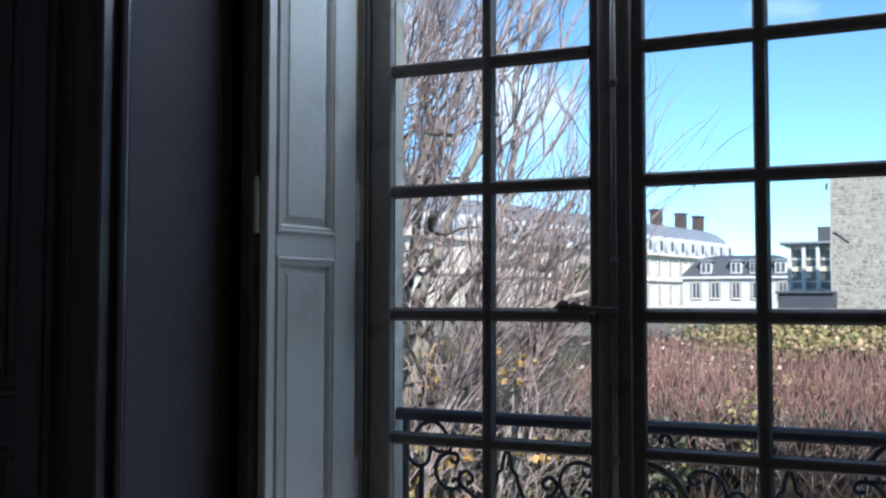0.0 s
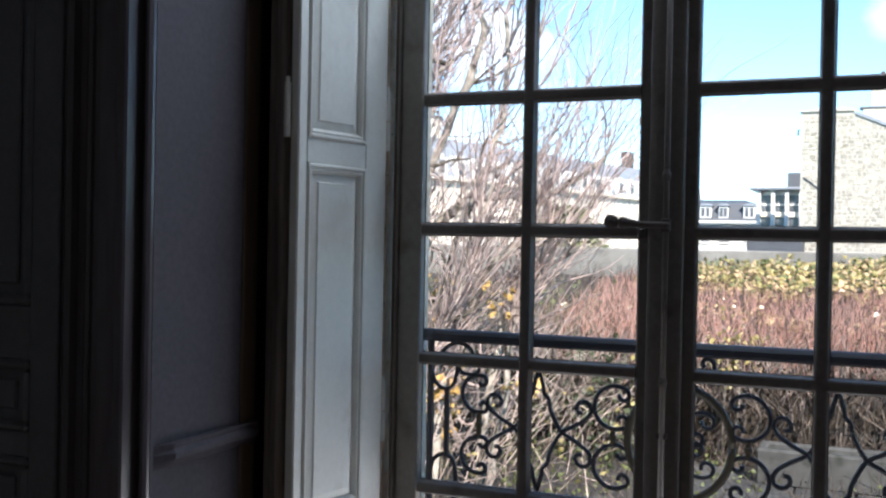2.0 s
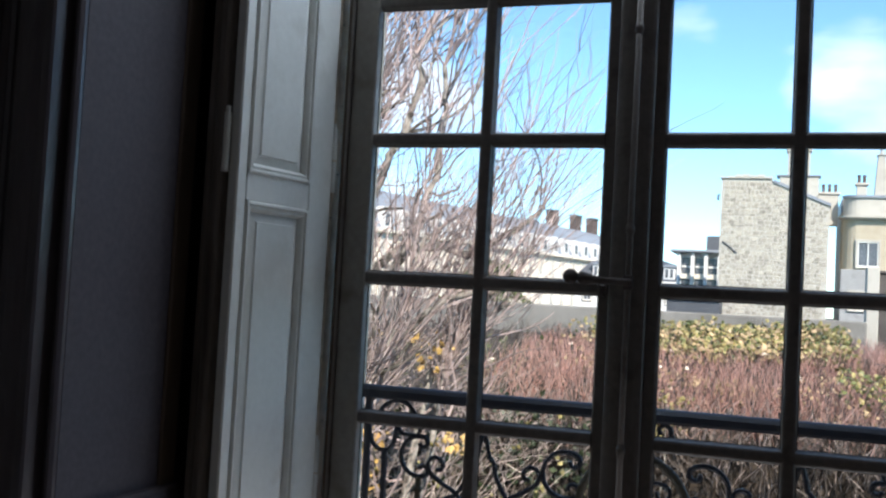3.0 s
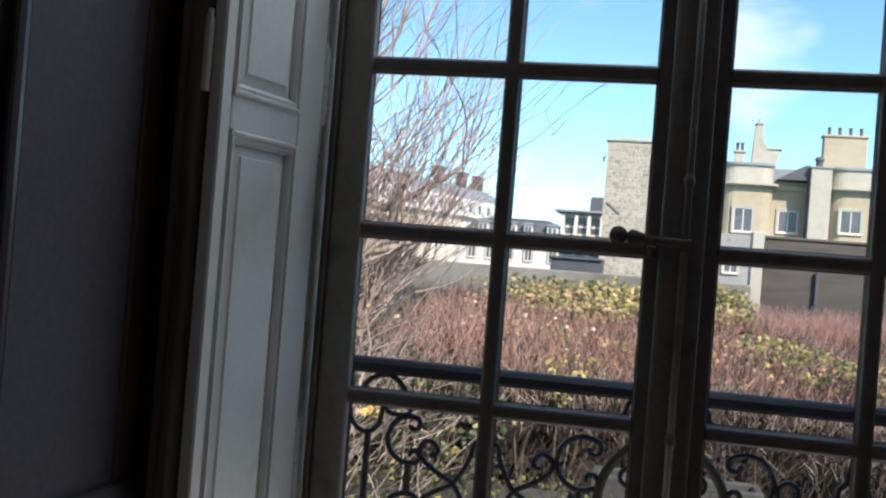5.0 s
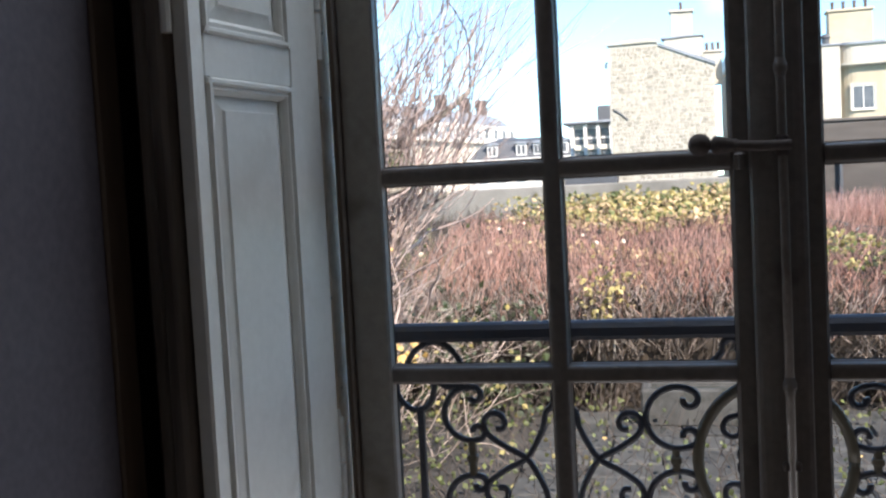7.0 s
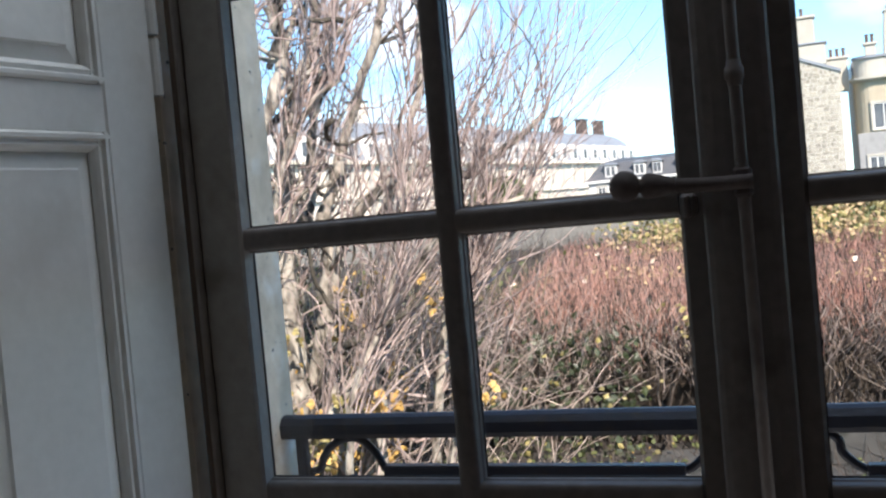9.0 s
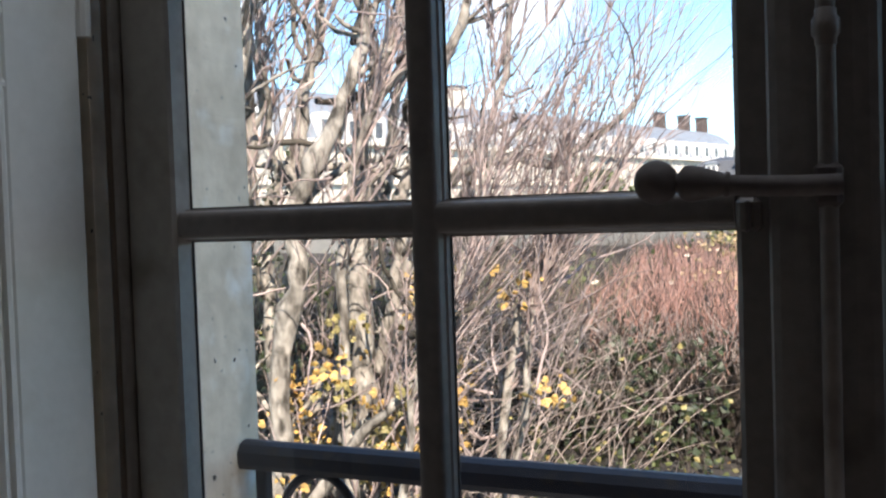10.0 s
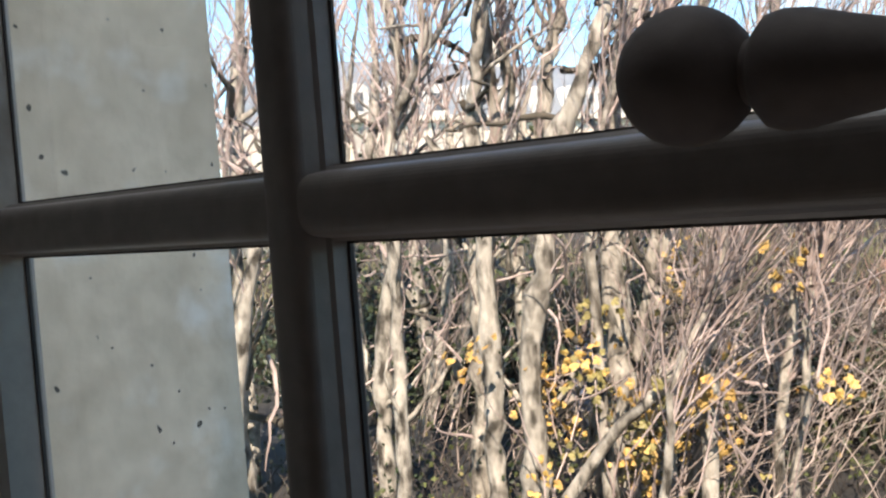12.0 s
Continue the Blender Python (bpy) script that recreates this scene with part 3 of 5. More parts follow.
part("keep", Shape().box(XC - .072, XC - .052, -.030, -.006, 1.345, 1.374, .004).box(XC - .066, XC - .058, -.050, -.030, 1.345, 1.372, .002), SASH, bolt)
part("keep", Shape().box(XC - .010, XC + .020, -.046, -.030, .835, .850, .003), BRONZE, bolt)

# ---- iron railing outside the window ----
RY = .240
railing = thing("balcony_railing", "dark blue-black wrought iron window railing with scrolls", "railing")
prof = [(-.018, 1.022), (.018, 1.022), (.021, 1.030), (.021, 1.046), (.014, 1.056), (.004, 1.060), (-.004, 1.060), (-.014, 1.056), (-.021, 1.046), (-.021, 1.030)]
part("top_rail", Shape().extrude(prof, lambda u, v, w: (w, RY + u, v), (-.8315, .7565)), IRON, railing)
part("bottom_rail", Shape().box(-.8315, .7565, RY - .012, RY + .012, .570, .590, .003), IRON, railing)
part("bottom_rail", Shape().box(-.8315, .7565, RY - .012, RY + .012, .170, .190, .003), IRON, railing)
ZC = .775


def bar(name, pts, r=.0067, material=IRON, line=True):
    p3 = [(x, RY, z) for x, z in pts]
    part(name, Shape().tube(smooth_line(p3, 5) if line else p3, r, 7), material, railing, smooth=True)


def c_scroll(cx, cz, R, a0, a1, curl=.45, turn=260):
    """Points of an open ring from angle a0 to a1 (degrees) whose two ends curl inwards."""
    pts = []
    for end, sgn in ((a0, -1), (a1, 1)):
        e = radians(end)
        r = R * curl
        c = (cx + (R - r) * math.cos(e), cz + (R - r) * math.sin(e))
        tail = []
        for k in range(1, 10):
            q = r * (1 - .45 * k / 9)
            a = e + sgn * radians(turn) * k / 9
            tail.append((c[0] + q * math.cos(a), c[1] + q * math.sin(a)))
        pts.append(tail)
    arc = [(cx + R * math.cos(radians(a0 + (a1 - a0) * k / 14)), cz + R * math.sin(radians(a0 + (a1 - a0) * k / 14))) for k in range(15)]
    return pts[0][::-1] + arc + pts[1]


for g in (-1, 1):
    fx = (lambda x: x) if g < 0 else (lambda x: 2 * XC - x)
    both = lambda pts: [[(fx(x), z) for x, z in pts], [(fx(x), 2 * ZC - z) for x, z in pts]]
    part("post", Shape().box(*sorted((fx(-.812), fx(-.794))), RY - .009, RY + .009, .19, 1.0215, .002), IRON, railing)
    part("post", Shape().box(*sorted((fx(-.754), fx(-.740))), RY - .008, RY + .008, .672, .878, .002), IRON, railing)
    part("upper_bar", Shape().box(*sorted((fx(-.652), fx(-.163))), RY - .011, RY + .011, .957, .974, .002), IRON, railing)
    bar("scroll", [(fx(x), z) for x, z in ((-.652, .965), (-.664, .990), (-.685, 1.012), (-.712, 1.020), (-.745, 1.008), (-.764, .988), (-.772, .968), (-.790, .962))])
    bar("scroll", [(fx(x), z) for x, z in ((-.163, .965), (-.150, .972), (-.132, .990), (-.128, 1.008), (-.112, 1.018), (-.098, 1.006), (-.104, .992))])
    bar("scroll", [(fx(x), z) for x, z in ((-.712, .957), (-.700, .930), (-.672, .926), (-.648, .930), (-.640, .957))], .006)
    for pts in both([(-.798, .935), (-.793, .905), (-.776, .884), (-.757, .876), (-.735, .882), (-.722, .900), (-.716, .925), (-.714, .956)]):
        bar("scroll", pts)
    for pts in both([(-.588, .836), (-.574, .838), (-.569, .852), (-.580, .867), (-.598, .869), (-.612, .856), (-.612, .838), (-.600, .820), (-.566, .797), (-.527, .775), (-.503, .738), (-.489, .706), (-.484, .680), (-.470, .664), (-.466, .640), (-.4525, .594)]):
        bar("scroll", pts)
    for pts in both([(-.317, .836), (-.331, .838), (-.336, .852), (-.325, .867), (-.307, .869), (-.293, .856), (-.293, .838), (-.305, .820), (-.339, .797), (-.378, .775), (-.402, .738), (-.416, .706), (-.421, .680), (-.435, .664), (-.439, .640), (-.4525, .594)]):
        bar("scroll", pts)
    for pts in both(c_scroll(-.640, .868, .056, 78, 288, .30, 250)):
        bar("scroll", pts, .0070)
    for pts in both(c_scroll(-.220, .860, .062, 58, 298, .31, 255)):
        bar("scroll", pts, .0068)
    for pts in both(c_scroll(XC - .062, .815, .050, -60, 120)):
        bar("scroll", pts, .0060)
    for xl, zl in ((-.640, .038), (-.226, .024)):
        part("link", Shape().box(fx(xl) - .0075, fx(xl) + .0075, RY - .008, RY + .008, ZC - zl, ZC + zl, .003).box(fx(xl) - .011, fx(xl) + .011, RY - .010, RY + .010, ZC - .008, ZC + .008, .003), RINGIRON, railing, "weathered gilt link")
    for k in range(6):
        x = fx(-.72 + k * .125)
        part("baluster", Shape().box(x - .007, x + .007, RY - .007, RY + .007, .19, .57, .002), IRON, railing)
ring = [(XC + .146 * math.cos(2 * math.pi * k / 40), RY, ZC + .158 * math.sin(2 * math.pi * k / 40)) for k in range(41)]
part("ring", Shape().tube(ring, .0115, 8), RINGIRON, railing, "weathered gilt ring", smooth=True)
part("ring_collar", Shape().box(XC - .014, XC + .014, RY - .014, RY + .014, .925, .957, .003), IRON, railing)

# ---- garden ----
GZ = -1.15
R = random.Random(7)
n = 60
s = Shape()
xs = [-900, -300, -120] + [-60 + 120 * k / n for k in range(n + 1)] + [120, 300, 900]
ys = [.20, .6] + [1 + 59 * k / n for k in range(n + 1)] + [120, 300, 1500]
s.put([(x, y, GZ + (.06 * noise.noise(Vector((x * .5, y * .5, 0))) if abs(x) < 60 and y < 60 else 0)) for y in ys for x in xs],
      [(j * len(xs) + i, j * len(xs) + i + 1, (j + 1) * len(xs) + i + 1, (j + 1) * len(xs) + i) for j in range(len(ys) - 1) for i in range(len(xs) - 1)])
tagged(part("ground", s, SOIL), "garden ground strewn with leaves, darkened as in shade", "ground", kind="structure")


def hedge_top(y):
    """Height of the hedge's top: low in front, rising to the back."""
    return .40 + (y - 9.0) * .115 if y < 12.6 else .82 + (min(y, 13.6) - 12.6) * .20


def drop(x):
    """How far the hedge is cut down towards its end."""
    return max(0, x - .9) * .19


def sticks(shape, count, x0, x1, y0, y1, z_of, length, r, lean, rnd, spread=.35):
    for _ in range(count):
        x, y = rnd.uniform(x0, x1), rnd.uniform(y0, y1)
        ln = length * rnd.uniform(.5, 1.3)
        d = Vector((rnd.gauss(lean, spread), rnd.gauss(0, spread), 1)).normalized()
        p = Vector((x, y, z_of(x, y, rnd)))
        k = Vector((rnd.gauss(0, .1), rnd.gauss(0, .1), 0)) * ln
        shape.tube([p, p + d * ln * .5 + k, p + d * ln], [r, r * .8, r * .4], 3, False)


def wave(x, y):
    return .10 * noise.noise(Vector((x * .55, y * .55, 3))) + .05 * noise.noise(Vector((x * 1.7, y * 1.7, 9)))


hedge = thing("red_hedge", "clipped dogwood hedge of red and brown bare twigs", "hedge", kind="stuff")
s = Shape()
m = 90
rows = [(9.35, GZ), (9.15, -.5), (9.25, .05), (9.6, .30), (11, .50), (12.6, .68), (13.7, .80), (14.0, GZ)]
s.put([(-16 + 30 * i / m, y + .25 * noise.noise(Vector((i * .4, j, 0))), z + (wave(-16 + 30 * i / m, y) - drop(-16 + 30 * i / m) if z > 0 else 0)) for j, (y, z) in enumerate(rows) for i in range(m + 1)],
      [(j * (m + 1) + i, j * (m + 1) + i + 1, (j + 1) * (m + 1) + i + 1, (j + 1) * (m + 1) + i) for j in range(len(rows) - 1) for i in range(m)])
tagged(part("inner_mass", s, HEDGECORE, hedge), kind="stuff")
s = Shape()
sticks(s, 7600, -3.3, 3.5, 9.2, 13.0, lambda x, y, r: hedge_top(y) - drop(x) * 1.25 - r.uniform(.20, .36) + wave(x, y), .33, .006, .05, R, .36)
sticks(s, 900, -3.1, 3.5, 8.85, 9.4, lambda x, y, r: r.triangular(-.35, .22, .2) - drop(x) + wave(x, y), .32, .006, .08, R, .35)
tagged(part("red_shoots", s, REDTWIG, hedge), kind="stuff")
s = Shape()
sticks(s, 6000, -6, 9, 8.75, 9.6, lambda x, y, r: r.uniform(GZ + .1, .05) + wave(x, y), .40, .0065, .1, R, .6)
sticks(s, 5200, -6, 9, 9.0, 12.8, lambda x, y, r: hedge_top(y) - drop(x) - r.uniform(.22, .40) + wave(x, y), .38, .006, .05, R, .42)
tagged(part("brown_twigs", s, BROWNTWIG, hedge), kind="stuff")
s = Shape()
sticks(s, 2300, -4, 6, 8.7, 9.3, lambda x, y, r: r.triangular(-.65, .22, .05) - drop(x) + wave(x, y), .30, .0048, .1, R, .55)
tagged(part("tan_twigs", s, SHRUBTWIG, hedge), kind="stuff")
s = Shape()
for _ in range(150):
    x = R.uniform(-6, 8)
    p = Vector((x, R.uniform(8.9, 9.4), GZ))
    s.tube([p, p + Vector((R.gauss(0, .1), R.gauss(0, .05), .6)), p + Vector((R.gauss(0, .25), R.gauss(0, .1), 1.25))], [.022, .016, .008], 5)
tagged(part("stems", s, BROWNTWIG, hedge), kind="stuff")
s = Shape()
for _ in range(34):
    x = R.uniform(-5, 8)
    y = R.uniform(9.3, 12.5)
    s.leaf(Vector((x, y, hedge_top(y) - drop(x) + R.uniform(-.05, .08) + wave(x, y))), Vector((R.gauss(0, 1), R.gauss(0, 1), R.gauss(0, .5))), Vector((0, -1, .5)), R.uniform(.05, .10))
tagged(part("left_leaves", s, PALEFLOWER, hedge), kind="stuff")


def leaf_cloud(shape, count, where, size, rnd, lobes=False):
    for _ in range(count):
        p, d, up, z = where(rnd), Vector((rnd.gauss(0, 1), rnd.gauss(0, .7), rnd.gauss(-.3, .8))), Vector((rnd.gauss(0, .6), -1, rnd.gauss(.5, .6))), size * rnd.uniform(.6, 1.3)
        shape.leaf(p, d, up, z)
        if lobes:
            w = d.normalized().cross(up.normalized())
            shape.leaf(p, d.normalized() + w * .9, up, z * .8)
            shape.leaf(p, d.normalized() - w * .9, up, z * .8)


s = Shape()
made = 0
while made < 1400:
    p = Vector((R.uniform(-2.5, 8.5), R.uniform(8.95, 11.0), 0))
    if noise.noise(Vector((p.x * .9, p.y * .7, 11))) > R.uniform(-.05, .35):
        p.z = hedge_top(p.y) - drop(p.x) + wave(p.x, p.y) - (R.uniform(0, .55) if p.y < 9.4 else R.uniform(-.03, .1))
        leaf_cloud(s, 1, lambda r: p, .045, R)
        made += 1
tagged(part("dry_leaves", s, TANLEAF, hedge), kind="stuff")

yellow = thing("yellow_hedge", "yellow-green leafy hedge behind the red dogwood", "hedge", kind="stuff")
s = Shape()


def back_leaf(rnd):
    x = rnd.triangular(-2.9, 1.3, .4)
    gap = noise.noise(Vector((x * .8, 2, 5)))
    y = rnd.triangular(11.7 - gap, 13.8, 13.3)
    return Vector((x, y, min(hedge_top(y), 1.02) + wave(x, y) * 1.2 + rnd.uniform(-.16, .16) + .06 * gap))


leaf_cloud(s, 3000, back_leaf, .082, R)
tagged(part("leaves", s, YELLEAF, yellow), kind="stuff")
s = Shape()
leaf_cloud(s, 1700, back_leaf, .075, R)
tagged(part("green_leaves", s, GREENLEAF, yellow), kind="stuff")
s = Shape()
leaf_cloud(s, 1500, lambda r: back_leaf(r) + Vector((0, -.3, -.03)), .075, R)
tagged(part("orange_leaves", s, TANLEAF, yellow), kind="stuff")
s = Shape()
sticks(s, 900, -4, 1.3, 12.6, 13.7, lambda x, y, r: .55 + wave(x, y), .42, .006, .0, R, .3)
tagged(part("twigs", s, BROWNTWIG, yellow), kind="stuff")

# leafy edge along the cut-down end of the hedge, and the red hedge farther back
trail = thing("leafy_hedge_edge", "yellow-green leaves trailing along the hedge's lowered end", "hedge", kind="stuff")
s, g2 = Shape(), Shape()
for _ in range(1500):
    x = R.uniform(.85, 5.5)
    p = Vector((x, R.uniform(9.0, 9.9), .78 - .20 * (x - .9) + wave(x, 9) * .6 - R.random() ** 1.7 * .34))
    leaf_cloud(s if R.random() < .62 else g2, 1, lambda r: p, .062, R)
tagged(part("leaves", s, YELLEAF, trail), kind="stuff")
tagged(part("green_leaves", g2, GREENLEAF, trail), kind="stuff")
far_red = thing("far_red_hedge", "fine red dogwood hedge at the garden wall's foot", "hedge", kind="stuff")
# dark block added as the shade inside this hedge
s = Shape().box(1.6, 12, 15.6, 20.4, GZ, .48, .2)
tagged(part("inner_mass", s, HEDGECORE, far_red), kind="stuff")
s = Shape()
sticks(s, 8200, 1.4, 9, 15.3, 20, lambda x, y, r: r.uniform(.22, .52) + wave(x, y) * .5, .38, .006, .0, R, .2)
sticks(s, 1600, 1.4, 9, 15.1, 15.6, lambda x, y, r: r.uniform(-.5, .4), .38, .006, .0, R, .2)
tagged(part("red_shoots", s, REDTWIG, far_red), kind="stuff")

olive = thing("olive_thicket", "brown and olive bare thicket behind the tree", "thicket", kind="stuff")
s = Shape()
sticks(s, 7500, -17, -2.9, 9.0, 13.5, lambda x, y, r: r.uniform(-.9, .28) + wave(x, y), .62, .008, .15, R, .45)
tagged(part("twigs", s, OLIVETWIG, olive), kind="stuff")
s = Shape()
leaf_cloud(s, 5200, lambda r: Vector((r.uniform(-13, -1.6), r.uniform(8.2, 9.6), r.uniform(GZ, .15) + .3 * noise.noise(Vector((r.random() * 9, 0, 0))))), .085, R)
tagged(part("dark_leaves", s, GAPLEAF, olive), kind="stuff")
s = Shape()
leaf_cloud(s, 2000, lambda r: Vector((r.uniform(-16, -2.8), r.uniform(8.9, 13), r.uniform(-.8, .8))), .08, R)
tagged(part("leaves", s, GREENLEAF, olive), kind="stuff")

# a tuft of yellow leaves in front of the hedge
tuft = thing("leafy_shoot", "shoot with broad yellow-green leaves before the hedge", "shrub", kind="stuff")
s = Shape()
for cx, cz, k in ((-1.06, .10, 75), (-.90, .28, 40)):
    leaf_cloud(s, k, lambda r: Vector((cx + r.gauss(0, .14), 8.8 + r.gauss(0, .08), cz + r.gauss(0, .15))), .066, R)
tagged(part("leaves", s, YELLEAF, tuft), kind="stuff")
s = Shape()
for cx in (-1.06, -.90):
    s.tube([(cx - .1, 9.0, GZ), (cx, 8.85, -.4), (cx, 8.8, .35)], [.012, .009, .004], 5)
part("stem", s, BARK, tuft)


low = thing("ground_cover", "low dark green plants and fallen leaves on the ground", "plants", kind="stuff")
s = Shape()
leaf_cloud(s, 3600, lambda r: Vector((r.uniform(-8, 4), r.uniform(4.2, 9), GZ + r.random() ** 2 * .30)), .06, R)
tagged(part("leaves", s, GREENLEAF, low), kind="stuff")
s = Shape()
leaf_cloud(s, 110, lambda r: Vector((r.uniform(-8, 4), r.uniform(3.5, 9), GZ + .05 + r.random() ** 3 * .2)), .05, R)
tagged(part("fallen_leaves", s, ORANGELEAF, low), kind="stuff")
s = Shape()
sticks(s, 1600, -8, 4, 4.5, 9, lambda x, y, r: GZ, .5, .005, .0, R, .6)
tagged(part("stalks", s, BROWNTWIG, low), kind="stuff")


# flagstones and a stone trough at the hedge's foot; house shade is in their colour
paving = thing("garden_paving", "weathered flagstones at the hedge's foot, coloured dark as in shade", "paving", kind="structure")
part("bedding", Shape().box(-1.55, 3.2, 5.3, 8.62, GZ - .2, GZ + .065), SOIL, paving)
q = random.Random(41)
y = 5.32
while y < 8.4:
    d = q.uniform(.34, .52)
    x = -1.5 + q.uniform(-.1, .1)
    while x < 2.9:
        w = q.uniform(.4, .8)
        slab = Shape().box(-w / 2, w / 2, -d / 2, d / 2, -.03, .03, .012)
        slab.v = [(a + q.uniform(-.012, .012), b + q.uniform(-.012, .012), c) for a, b, c in slab.v]
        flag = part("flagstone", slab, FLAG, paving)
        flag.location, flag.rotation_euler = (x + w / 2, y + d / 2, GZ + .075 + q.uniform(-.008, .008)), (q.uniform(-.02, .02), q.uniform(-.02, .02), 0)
        x += w + .025
    y += d + .025
trough = thing("stone_trough", "long low stone trough by the hedge, coloured dark as in shade", "trough")
TX, TW, TY0, TY1, TZ = -.62, 1.65, 7.95, 8.45, GZ + .46
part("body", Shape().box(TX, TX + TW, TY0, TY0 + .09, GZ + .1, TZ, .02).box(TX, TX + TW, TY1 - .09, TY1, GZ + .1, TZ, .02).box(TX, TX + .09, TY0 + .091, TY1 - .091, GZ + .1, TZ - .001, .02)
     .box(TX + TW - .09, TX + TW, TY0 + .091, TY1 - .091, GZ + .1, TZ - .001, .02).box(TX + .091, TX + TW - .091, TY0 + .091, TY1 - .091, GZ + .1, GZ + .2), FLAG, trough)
part("water", Shape().box(TX + .092, TX + TW - .092, TY0 + .092, TY1 - .092, GZ + .21, TZ - .06), POND, trough, "still dark water")


# ---- bare trees ----
def wander(p, d, length, steps, rnd, bend=.12, lift=.0, pull=Vector((0, 0, 0))):
    pts, d, p = [p.copy()], d.normalized(), p.copy()
    for _ in range(steps):
        d = (d + Vector((rnd.gauss(0, bend), rnd.gauss(0, bend), rnd.gauss(0, bend * .6) + lift)) + pull).normalized()
        p = p + d * length / steps
        pts.append(p.copy())
    return pts


def shoot(shape, p, d, length, r, rnd, depth, pull, lift=.05):
    pts = wander(p, d, length, 8 if depth else 5, rnd, .13, lift, pull)
    shape.tube(pts, [r * (1 - .82 * i / (len(pts) - 1)) for i in range(len(pts))], 4 if depth else 3, False)
    if depth:
        for _ in range(rnd.randint(2, 4)):
            i = rnd.randint(1, len(pts) - 2)
            ax = (pts[i + 1] - pts[i]).normalized()
            side = Vector((rnd.gauss(0, 1), rnd.gauss(0, 1), rnd.gauss(.2, .6))).normalized()
            shoot(shape, pts[i], ax * .9 + side * .55, length * rnd.uniform(.25, .5), r * .5, rnd, depth - 1, pull, lift)


def bare_tree(name, label, base, trunks, shoots, rnd, pull, bark_r, reach, fork_z):
    tree = thing(name, label, "tree", "bare trees by the house")
    trunk, crown = Shape(), Shape()
    for k in range(trunks):
        a = 2 * math.pi * k / trunks + rnd.uniform(-.4, .4)
        p = Vector(base) + Vector((math.cos(a), math.sin(a) * .6, 0)) * rnd.uniform(.15, .8)
        top = rnd.uniform(*fork_z) * (.62 if math.cos(a) > .0 else 1)
        d = Vector((math.cos(a) * .065 + rnd.gauss(0, .04), math.sin(a) * .05, 1)) + pull * 2.0
        pts = wander(p, d, top - GZ, 14, rnd, .075, .05, pull * .35)
        r0 = bark_r * rnd.uniform(.42, 1.0)
        rad = [r0 * (1 - .34 * i / 14 - .48 * (i / 14) ** 5) * (1 + rnd.uniform(-.10, .16)) for i in range(15)]
        trunk.tube(pts, rad, 9)
        for _ in range(2):
            i = rnd.randint(5, 10)
            side = Vector((rnd.gauss(0, 1), rnd.gauss(0, 1), .5)).normalized()
            knob = wander(pts[i], side + pull, rnd.uniform(.3, .8), 4, rnd, .3, .15)
            trunk.tube(knob, [r0 * .45, r0 * .34, r0 * .28, r0 * .26, r0 * .15], 7)
            for _ in range(2):
                shoot(crown, knob[-1], Vector((rnd.gauss(0, .40), rnd.gauss(0, .40), 1)) + pull * 3, reach * rnd.uniform(.4, .9), .013, rnd, 1, pull)
        for _ in range(4):
            shoot(crown, pts[-1], Vector((rnd.gauss(0, .3), rnd.gauss(0, .3), 1)) + pull * 3, reach * rnd.uniform(.6, 1.1), r0 * .17, rnd, 1, pull)
        for _ in range(shoots):
            i = rnd.randint(4, 14)
            side = Vector((rnd.gauss(0, .5), rnd.gauss(0, .5), 1)) + pull * 3.2
            shoot(crown, pts[i], side, reach * rnd.uniform(.5, 1.1), rnd.uniform(.007, .015), rnd, 1, pull)
    for _ in range(50):
        p = Vector(base) + Vector((rnd.gauss(0, .75), rnd.gauss(0, .4), rnd.uniform(.2, 3.6)))
        pts = wander(p, Vector((rnd.gauss(0, 1), rnd.gauss(0, .4), rnd.gauss(.35, .6))), rnd.uniform(.4, 1.3), 7, rnd, .33, .03)
        r1 = rnd.uniform(.006, .026)
        crown.tube(pts, [r1 * (1 - .8 * i / 7) for i in range(8)], 5, False)
    for _ in range(20):
        p = Vector(base) + Vector((rnd.gauss(0, .6), rnd.gauss(-.15, .3), rnd.uniform(.5, 3.4)))
        pts = wander(p, Vector((rnd.gauss(0, 1), rnd.gauss(0, .3), rnd.gauss(.3, .5))), rnd.uniform(.5, 1.2), 9, rnd, .36, .06)
        r1 = rnd.uniform(.018, .042)
        limb = Shape().tube(pts, [r1 * (1 - .65 * i / 9) * (1 + rnd.uniform(-.15, .25)) for i in range(10)], 7)
        part("gnarled_limb", limb, DARKBARK, tree, "dark gnarled side limb", smooth=True)
    part("trunk", trunk, BARK, tree, smooth=True)
    part("crown", crown, TWIG, tree)
    ivy = Shape()
    # leaf clumps put in as dark gaps behind the trunks
    for _ in range(48):
        c = Vector(base) + Vector((rnd.gauss(0, .8), rnd.gauss(.3, .3), rnd.uniform(.1, 2.9)))
        leaf_cloud(ivy, 26, lambda g: c + Vector((g.gauss(0, .14), g.gauss(0, .12), g.gauss(0, .17))), .06, rnd)
    part("ivy", ivy, GAPLEAF, tree, "dark leaf clumps added as shade between the stems")
    return tree


pollard = thing("pollard_tree", "bare pollarded tree with several pale trunks in sunlight", "tree", "bare trees by the house")
q = random.Random(12)
trunk, crown, ivy = Shape(), Shape(), Shape()
LEAN = Vector((.014, 0, 0))
